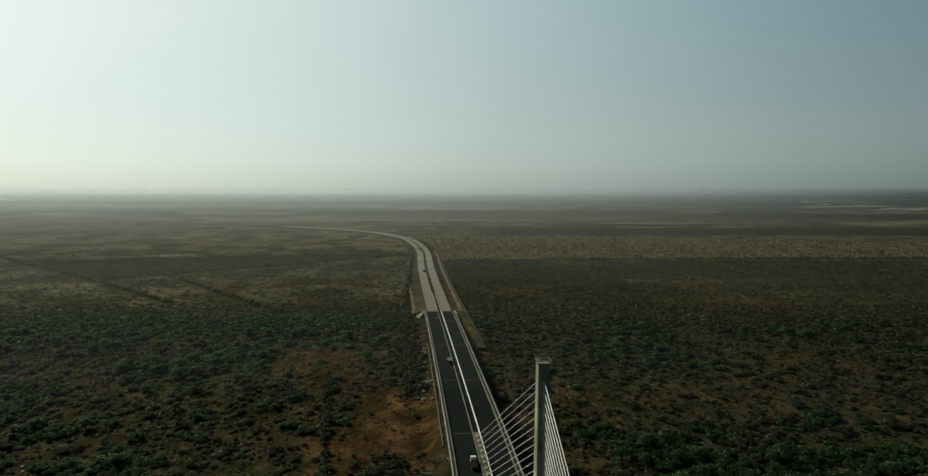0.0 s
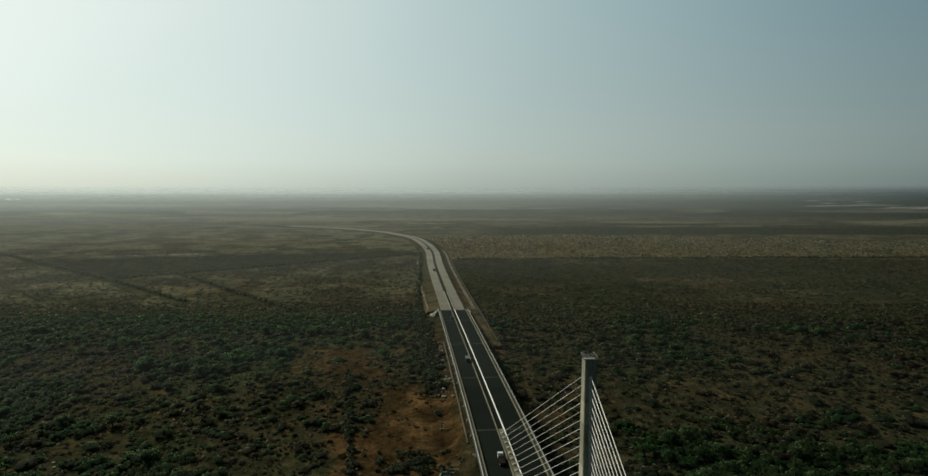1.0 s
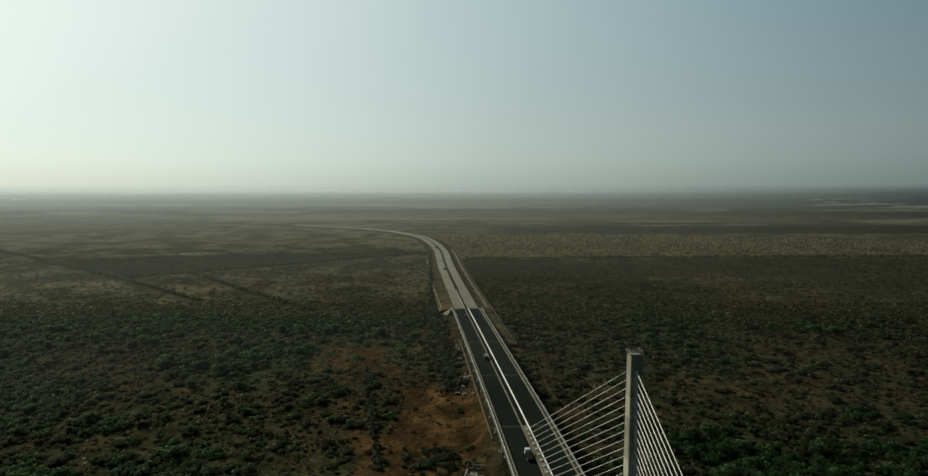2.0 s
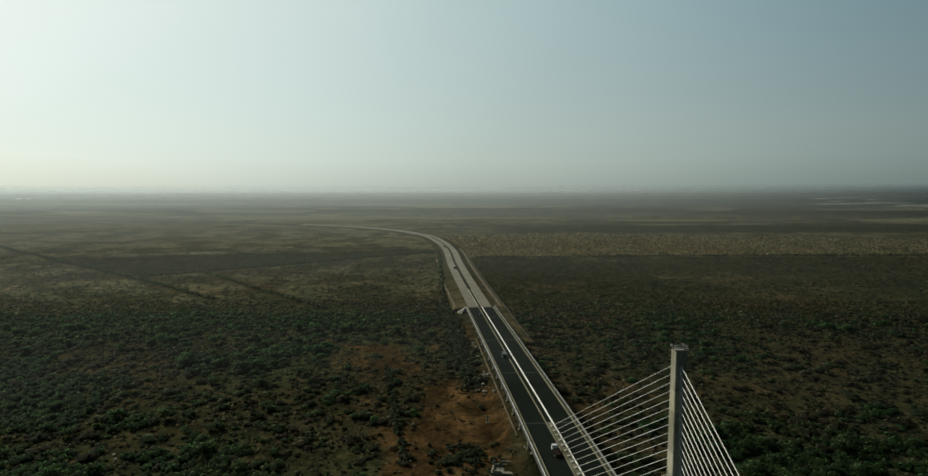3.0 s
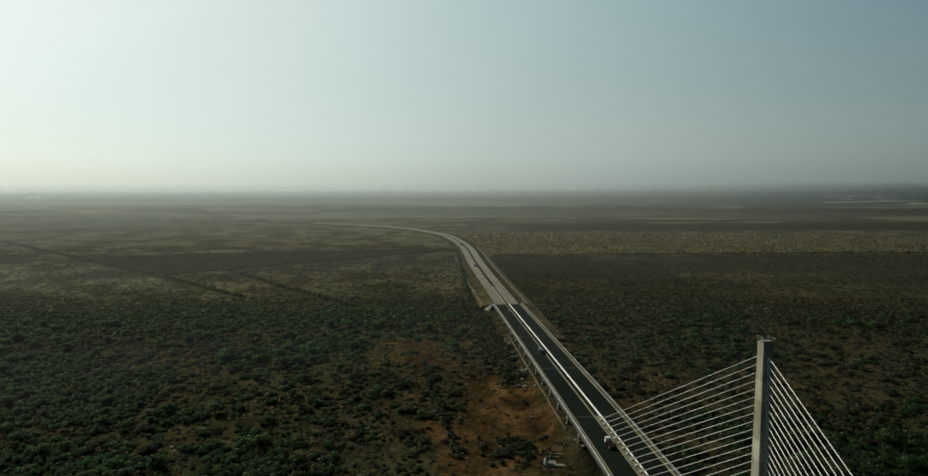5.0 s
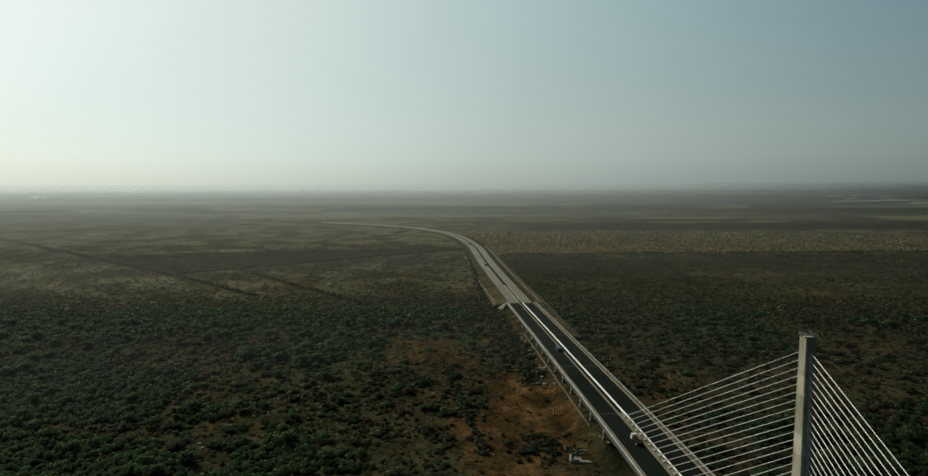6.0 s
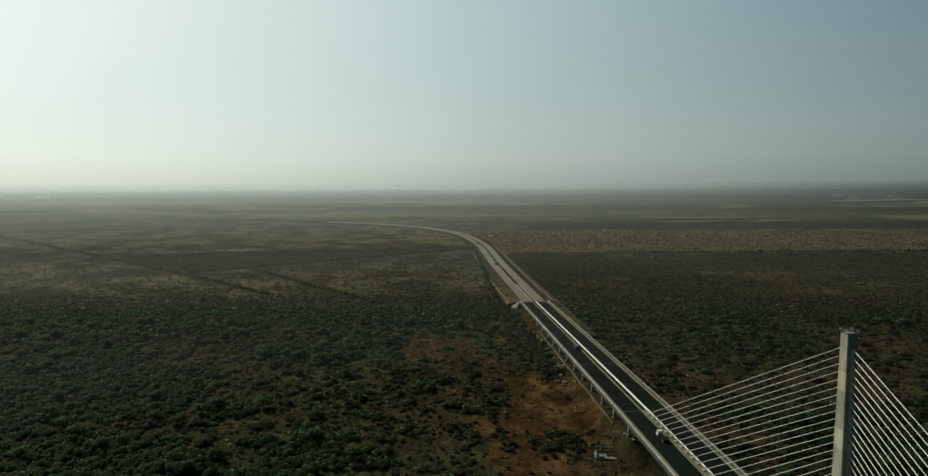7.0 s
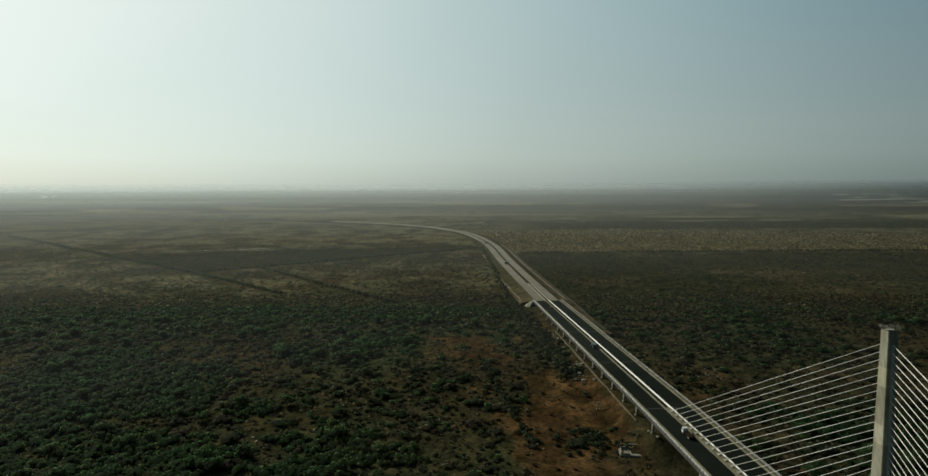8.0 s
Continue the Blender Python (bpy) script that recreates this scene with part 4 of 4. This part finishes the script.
def bush(seed, cards, size, lobes=5, core=False):
    """Leaf cards in a ragged heap: corners, corner normals that follow the heap's roundness, and triangles."""
    q = clump(seed, cards, size, lobes)
    r = np.random.RandomState(seed + 900)
    n = q.mean(1) - (0, 0, 0.25)
    n = n / np.linalg.norm(n, axis=1)[:, None] * 0.4 + (0, 0, 0.8) + r.normal(0, 0.07, (cards, 3))
    n = np.repeat(n / np.linalg.norm(n, axis=1)[:, None], 4, 0)
    k = 4 * np.arange(cards)[:, None]
    verts, normals, faces = q.reshape(-1, 3), n, np.concatenate([k + [[0, 1, 2]], k + [[0, 2, 3]]])
    if not core:
        return verts, normals, faces
    # the dense twigs inside: a small uneven dome in each lobe
    r = np.random.RandomState(seed)
    where = r.normal(0, 0.36, (lobes, 3)) * (1, 1, 0.35) + (0, 0, 0.55)
    girth = r.uniform(0.35, 0.62, lobes)
    for c, g in zip(where, girth):
        turn, base = r.uniform(0, 6.28), len(verts)
        w = turn + np.arange(5) * 6.2832 / 5
        ring = [np.stack([np.cos(w + a) * g * s, np.sin(w + a) * g * s, np.full(5, z * g)], 1) * r.uniform(0.8, 1.12, (5, 1)) for s, z, a in ((0.80, -0.45, 0.0), (0.64, 0.36, 0.6))]
        dome = np.concatenate([*ring, [[0, 0, 0.74 * g]]]) + c
        dome[:, 2] = np.maximum(dome[:, 2], -0.05)
        k = np.arange(5)
        e = (k + 1) % 5
        f = [np.stack([k, e, k + 5], 1), np.stack([e, e + 5, k + 5], 1), np.stack([k + 5, e + 5, np.full(5, 10)], 1)]
        m = dome - (0, 0, 0.25)
        m = m / np.linalg.norm(m, axis=1)[:, None] * 0.22 + (dome - c) / g * 0.15 + (0, 0, 0.9)
        verts, normals, faces = np.concatenate([verts, dome]), np.concatenate([normals, m / np.linalg.norm(m, axis=1)[:, None]]), np.concatenate([faces, np.concatenate(f) + base])
    return verts, normals, faces


def rounded(me, normals):
    """Shade leaf cards as the rounded mass that they make up."""
    me.polygons.foreach_set("use_smooth", np.ones(len(me.polygons), bool))
    me.attributes.new("custom_normal", "FLOAT_VECTOR", "POINT").data.foreach_set("vector", np.ascontiguousarray(normals, np.float32).ravel())
    me.update()
    return me


def scatter(name, x, y, radius, high, protos, mat, label):
    """Bushes at many places, joined into one sheet of cover."""
    r = np.random.RandomState(len(x))
    z, kind, turn = ground_z(x, y), r.randint(0, len(protos), len(x)), r.uniform(0, 6.283, len(x))
    verts, faces, normals, n = [], [], [], 0
    for k, (q, nq, t) in enumerate(protos):
        at = np.where(kind == k)[0]
        c, s = np.cos(turn[at])[:, None], np.sin(turn[at])[:, None]
        rad, tall = radius[at][:, None], high[at][:, None]
        px = (q[None, :, 0] * c - q[None, :, 1] * s) * rad + x[at][:, None]
        py = (q[None, :, 0] * s + q[None, :, 1] * c) * rad + y[at][:, None]
        pz = q[None, :, 2] * tall + z[at][:, None]
        verts.append(np.stack([px, py, pz], -1).reshape(-1, 3))
        nx, ny = nq[None, :, 0] * c - nq[None, :, 1] * s, nq[None, :, 0] * s + nq[None, :, 1] * c
        normals.append(np.stack([nx, ny, np.broadcast_to(nq[None, :, 2], nx.shape)], -1).reshape(-1, 3))
        faces.append((t[None] + n + len(q) * np.arange(len(at))[:, None, None]).reshape(-1, 3))
        n += len(at) * len(q)
    me = quick_mesh(name, np.concatenate(verts), np.concatenate(faces), mat)
    rounded(me, np.concatenate(normals))
    return tagged(new(name, me), label, "shrubs", kind="stuff")


def seats(count, y0, y1, seed, left=0.82, right=0.80):
    """Random places over the plain's plan between y0 and y1, within a wedge that widens with y."""
    r = np.random.RandomState(seed)
    y = np.sqrt(r.uniform(y0**2, y1**2, count))
    u = r.uniform(0, 1, count)
    x = (1 - u) * (-100 - left * y) + u * (15 + right * y)
    return x, y, r


def clear_of(x, y):
    """Where bushes may stand: off the road, the bare soil and the tracks."""
    side = road_side(x, y)
    bend = np.full(len(x), True)
    late = (y > 900) & (x < -40)
    if late.any():
        step_pts = ROAD[::6]
        d = np.min(np.hypot(x[late][:, None] - step_pts[None, :, 0], y[late][:, None] - step_pts[None, :, 1]), axis=1)
        bend[late] = d > 26
    verge = (side < -22.5) | (side > 24) | (y > 1000)
    return bend & np.where(y > 470, verge, (side < -16) | (side > np.where(y > 398, 26, 16)))


NEAR = [bush(k, 30, 0.19, 4, True) for k in range(12)]
MID = [bush(20 + k, 9, 0.42, 3) for k in range(8)]
FAR = [bush(40 + k, 5, 0.5, 3) for k in range(6)]


def plant():
    for name, protos, count, y0, y1, seed, grow in (("near", NEAR, 11500, 150, 490, 1, 1.28), ("mid", MID, 42000, 470, 930, 2, 1.0), ("far", FAR, 42000, 930, 2500, 3, 1.35)):
        x, y, r = seats(count, y0, y1, seed)
        bare, lush, pale, dark = covers(x, y)
        thick = fractal(x, y, 34, 51)
        by_track = np.min([to_line(x, y, a, b) for a, b in TRACKS], axis=0)
        keep = clear_of(x, y) & ~inside(x, y, PALE_FIELD) & ~(inside(x, y, DARK_FIELD) & (r.uniform(size=count) < 0.8)) & (by_track > 9) & (r.uniform(size=count) < np.clip(0.42 + 0.8 * (thick - 0.25) + 0.4 * lush - 0.85 * bare - 0.15 * pale + 0.1 * (y > 500) + 0.06 * (1 - step(250, 330, y)) - 0.45 * dark * (y > 470), 0.05, 1))
        x, y, lush, pale, thick = x[keep], y[keep], lush[keep], pale[keep], thick[keep]
        radius = grow * np.exp(r.normal(0.26, 0.50, len(x))) * (0.75 + 0.6 * thick)
        radius = np.minimum(radius, np.where(y > 470, 2.4, 4.5))
        high = radius * r.uniform(0.38, 0.66, len(x)) * (1 - 0.48 * step(470, 560, y))
        green = r.uniform(size=len(x)) < (0.12 + 0.75 * lush + 0.45 * step(0.54, 0.70, fractal(x, y, 120, 61))) * (1 - 0.75 * step(500, 620, y))
        dry = ~green & (r.uniform(size=len(x)) < 0.06 + 0.45 * step(500, 600, y))
        brown = ~green & ~dry & (r.uniform(size=len(x)) < 0.40 * (y < 490))
        dull = ~green & ~dry & ~brown & ((y < 490) | (r.uniform(size=len(x)) < 0.42))
        for mask, mat, label in ((green, LUSH, "low green bushes scattered over the plain"), (dry, DRY, "dry brown thorn shrubs scattered over the plain"), (dull, SCRUB, "dark dull scrub covering the plain"), (brown, TUFT, "leafless grey-brown thorn bushes covering the plain"), (~green & ~dry & ~dull & ~brown, OLIVE, "pale olive scrub covering the plain")):
            if not mask.any():
                continue
            scatter("scrub", x[mask], y[mask], radius[mask], high[mask], protos, mat, label)
    # low brown tufts and dead growth between the bushes
    x, y, r = seats(24000, 170, 540, 19)
    bare = covers(x, y)[0]
    ok = clear_of(x, y) & (r.uniform(size=24000) < 0.9 - 0.8 * bare)
    size = r.uniform(0.5, 1.9, 24000)
    scatter("dead_growth", x[ok], y[ok], size[ok], size[ok] * 0.55, FAR, TUFT, "low brown tufts and dead growth between the bushes")
    # the scrub below and behind the flight
    r = np.random.RandomState(31)
    x, y = r.uniform(-330, 230, 6500), r.uniform(-260, 150, 6500)
    ok = (np.abs(road_side(x, y)) > 17) & (r.uniform(size=6500) < 0.2 + fractal(x, y, 34, 51))
    size = r.uniform(0.9, 2.4, 6500)
    scatter("scrub", x[ok], y[ok], size[ok], size[ok] * 0.9, MID, SCRUB, "dull olive scrub on the valley floor")
    # rows of small shrubs on the pale field
    r = np.random.RandomState(12)
    gx, gy = np.meshgrid(np.arange(-90, 1200, 5.6), np.arange(815, 1240, 7.0))
    x, y = gx.ravel() + r.normal(0, 3.0, gx.size), gy.ravel() + r.normal(0, 4.0, gx.size)
    ok = inside(x, y, PALE_FIELD) & (r.uniform(size=gx.size) < 0.8) & (road_side(x, y) > 26)
    size = r.uniform(0.7, 1.7, gx.size)
    dark = r.uniform(size=gx.size) < 0.6
    scatter("field_shrubs", x[ok & dark], y[ok & dark], size[ok & dark], size[ok & dark] * 0.9, MID, SCRUB, "rows of small olive shrubs on a pale field")
    scatter("field_grass", x[ok & ~dark], y[ok & ~dark], size[ok & ~dark], size[ok & ~dark] * 0.8, MID, STRAW, "tufts of straw-coloured grass on a pale field")
    # a green belt below the bridge, and an old hedge on the bare soil
    r = np.random.RandomState(15)
    t = r.uniform(0, 1, 330)
    x, y = -50 + 24 * t + r.normal(0, 3.2, 330), 505 - 190 * t + r.normal(0, 5, 330)
    ok = road_side(x, y) < -17
    size = r.uniform(1.2, 2.6, 330)
    scatter("thicket", x[ok], y[ok], size[ok], size[ok] * 1.0, NEAR, SCRUB, "dense dark green thicket beside the bridge")
    for side, count in ((1, 2900), (-1, 2900)):
        x = r.uniform(32, 230, count) if side > 0 else r.uniform(-340, -175, count)
        y = r.uniform(175, 300, count) if side > 0 else r.uniform(175, 360, count)
        cover = covers(x, y)
        ok = (cover[1] > 0.38) & (r.uniform(size=count) < 0.75)
        size = r.uniform(1.4, 3.2, count)
        scatter("thicket", x[ok], y[ok], size[ok], size[ok] * 0.85, NEAR, LUSH, "dense dark green thicket on the valley floor")
    x, y = r.uniform(-480, 330, 8200), r.uniform(380, 512, 8200)
    ok = (green_belt(x, y) * (0.35 + fractal(x, y, 50, 73)) > r.uniform(0.25, 1.0, 8200)) & (np.abs(road_side(x, y)) > 27)
    size = r.uniform(0.9, 2.6, 8200)
    scatter("thicket", x[ok], y[ok], size[ok], size[ok] * 0.75, MID, LUSH, "belt of green thicket across the plain")
    x, y = r.uniform(-175, -50, 1600), r.uniform(170, 275, 1600)
    cover = covers(x, y)
    ok = (cover[1] > 0.45) & (cover[0] < 0.2) & (r.uniform(size=1600) < 0.7)
    size = r.uniform(1.4, 3.2, 1600)
    scatter("thicket", x[ok], y[ok], size[ok], size[ok] * 0.8, NEAR, LUSH, "dense dark green thicket on the valley floor")
    x, y = r.normal(-29, 7.5, 90), r.normal(237, 5.5, 90)
    ok = road_side(x, y) < -15
    size = r.uniform(0.8, 2.2, 90)
    scatter("thicket", x[ok], y[ok], size[ok], size[ok] * 0.8, NEAR, SCRUB, "dark scrub clump on the bare soil")
    t = r.uniform(0, 1, 110)
    x, y = -76 + 22 * t + r.normal(0, 1.2, 110), 345 - 115 * t + r.normal(0, 2, 110)
    size = r.uniform(1.0, 1.9, 110)
    scatter("hedge", x, y, size, size * 1.1, NEAR, SCRUB, "dark overgrown hedge across the bare soil")
    # hedges along the tracks
    hx, hy, r = [], [], np.random.RandomState(8)
    for (ax, ay), (bx, by) in TRACKS + [((-50, 505), (-58, 640)), ((-58, 640), (-74, 885)), ((-46, 500), (-34, 412))]:
        n = int(math.hypot(bx - ax, by - ay) / 1.3)
        t = np.linspace(0, 1, n)
        hx.append(ax + (bx - ax) * t + r.normal(0, 1.1, n)), hy.append(ay + (by - ay) * t + r.normal(0, 1.1, n))
    hx, hy = np.concatenate(hx), np.concatenate(hy)
    size = r.uniform(1.0, 1.9, len(hx))
    scatter("hedge", hx, hy, size, size * 1.1, MID, SCRUB, "dark scrub hedge along field tracks")


def tree_kind(seed):
    """A small spreading tree: tapered trunk, limbs and a ragged crown."""
    r = random.Random(seed)
    ob = thing("tree", (0, 0, 0), "small spreading green tree on the dry plain", "tree", "trees on the plain")
    high = r.uniform(1.5, 2.3)
    trunk = part("trunk", tube("trunk", (0, 0, -0.5), (r.uniform(-0.2, 0.2), r.uniform(-0.2, 0.2), high), 0.26, 0.15, BARK, 8), ob)
    for k in range(5):
        w = 6.283 * k / 5 + r.uniform(-0.4, 0.4)
        part("limb", tube("limb", (0, 0, high * 0.8), (1.9 * math.cos(w), 1.9 * math.sin(w), high + r.uniform(0.9, 1.8)), 0.11, 0.04, BARK, 6), trunk)
    q, n, t = bush(seed + 200, 300, 0.085, 9)
    q = (q - (0, 0, 0.25)) * (3.3, 3.3, 3.0) + (0, 0, high * 0.7)
    part("crown", rounded(quick_mesh("crown", q, t, LUSH), n), ob)
    return ob


def plant_trees():
    kinds = [tree_kind(k) for k in range(6)]
    x, y, r = seats(3400, 120, 440, 77)
    bare, lush, pale, dark = covers(x, y)
    keep = clear_of(x, y) & (np.abs(road_side(x, y)) > 24) & (bare < 0.15) & (r.uniform(size=len(x)) < 0.02 + 0.26 * lush + 0.10 * step(0.5, 0.7, fractal(x, y, 60, 71)))
    x, y = x[keep][:290], y[keep][:290]
    z = ground_z(x, y)
    for k in range(len(x)):
        s = float(r.uniform(0.7, 1.6))
        m = Matrix.Translation((x[k], y[k], z[k])) @ Matrix.Rotation(float(r.uniform(0, 6.28)), 4, "Z")
        if k < len(kinds):
            kinds[k].matrix_basis, kinds[k].scale = m, (s, s, s)
        else:
            kinds[k % 6].scale = (s, s, s)
            copy_thing(kinds[k % 6], m)
    

plant()
plant_trees()


# ---- distance: haze put in as thin translucent sheets, 300 m to 4400 m out ----
def veil(radius, low, high, thick, grey):
    verts, faces, n = [], [], 72
    for k in range(n + 1):
        w = radians(-75 + 150 * k / n)
        for z in np.linspace(low, high, 9):
            verts.append((-38 + radius * math.sin(w), radius * math.cos(w), z))
    for k in range(n):
        for j in range(8):
            faces.append((9 * k + j, 9 * k + 9 + j, 9 * k + 10 + j, 9 * k + 1 + j))
    m = bpy.data.materials.new("painted_haze")
    m.use_nodes = True
    nd, lk = m.node_tree.nodes, m.node_tree.links
    nd.remove(nd["Principled BSDF"])
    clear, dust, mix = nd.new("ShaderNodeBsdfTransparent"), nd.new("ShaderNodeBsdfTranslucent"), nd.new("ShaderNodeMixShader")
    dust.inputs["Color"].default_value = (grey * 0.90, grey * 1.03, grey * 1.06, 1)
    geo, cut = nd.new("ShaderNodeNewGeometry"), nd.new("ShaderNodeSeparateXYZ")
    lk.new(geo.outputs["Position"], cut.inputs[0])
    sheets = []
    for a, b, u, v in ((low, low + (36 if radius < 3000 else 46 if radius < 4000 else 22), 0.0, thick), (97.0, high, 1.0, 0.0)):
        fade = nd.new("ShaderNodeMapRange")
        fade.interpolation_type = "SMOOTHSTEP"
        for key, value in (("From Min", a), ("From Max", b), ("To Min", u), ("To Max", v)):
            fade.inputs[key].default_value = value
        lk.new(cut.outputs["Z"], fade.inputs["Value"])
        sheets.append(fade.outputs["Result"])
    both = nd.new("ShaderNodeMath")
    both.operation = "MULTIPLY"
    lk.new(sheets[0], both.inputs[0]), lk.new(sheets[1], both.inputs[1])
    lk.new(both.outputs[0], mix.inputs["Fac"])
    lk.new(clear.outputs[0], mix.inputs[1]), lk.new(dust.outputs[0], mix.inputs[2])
    lk.new(mix.outputs[0], nd["Material Output"].inputs["Surface"])
    ob = new("haze_sheet", mesh_of("haze_sheet", verts, faces, m, True))
    tagged(ob, "translucent sheet that stands in for pale dust haze over the plain", "haze", kind="structure")


# the nearer sheets are added to brighten the middle of the plain
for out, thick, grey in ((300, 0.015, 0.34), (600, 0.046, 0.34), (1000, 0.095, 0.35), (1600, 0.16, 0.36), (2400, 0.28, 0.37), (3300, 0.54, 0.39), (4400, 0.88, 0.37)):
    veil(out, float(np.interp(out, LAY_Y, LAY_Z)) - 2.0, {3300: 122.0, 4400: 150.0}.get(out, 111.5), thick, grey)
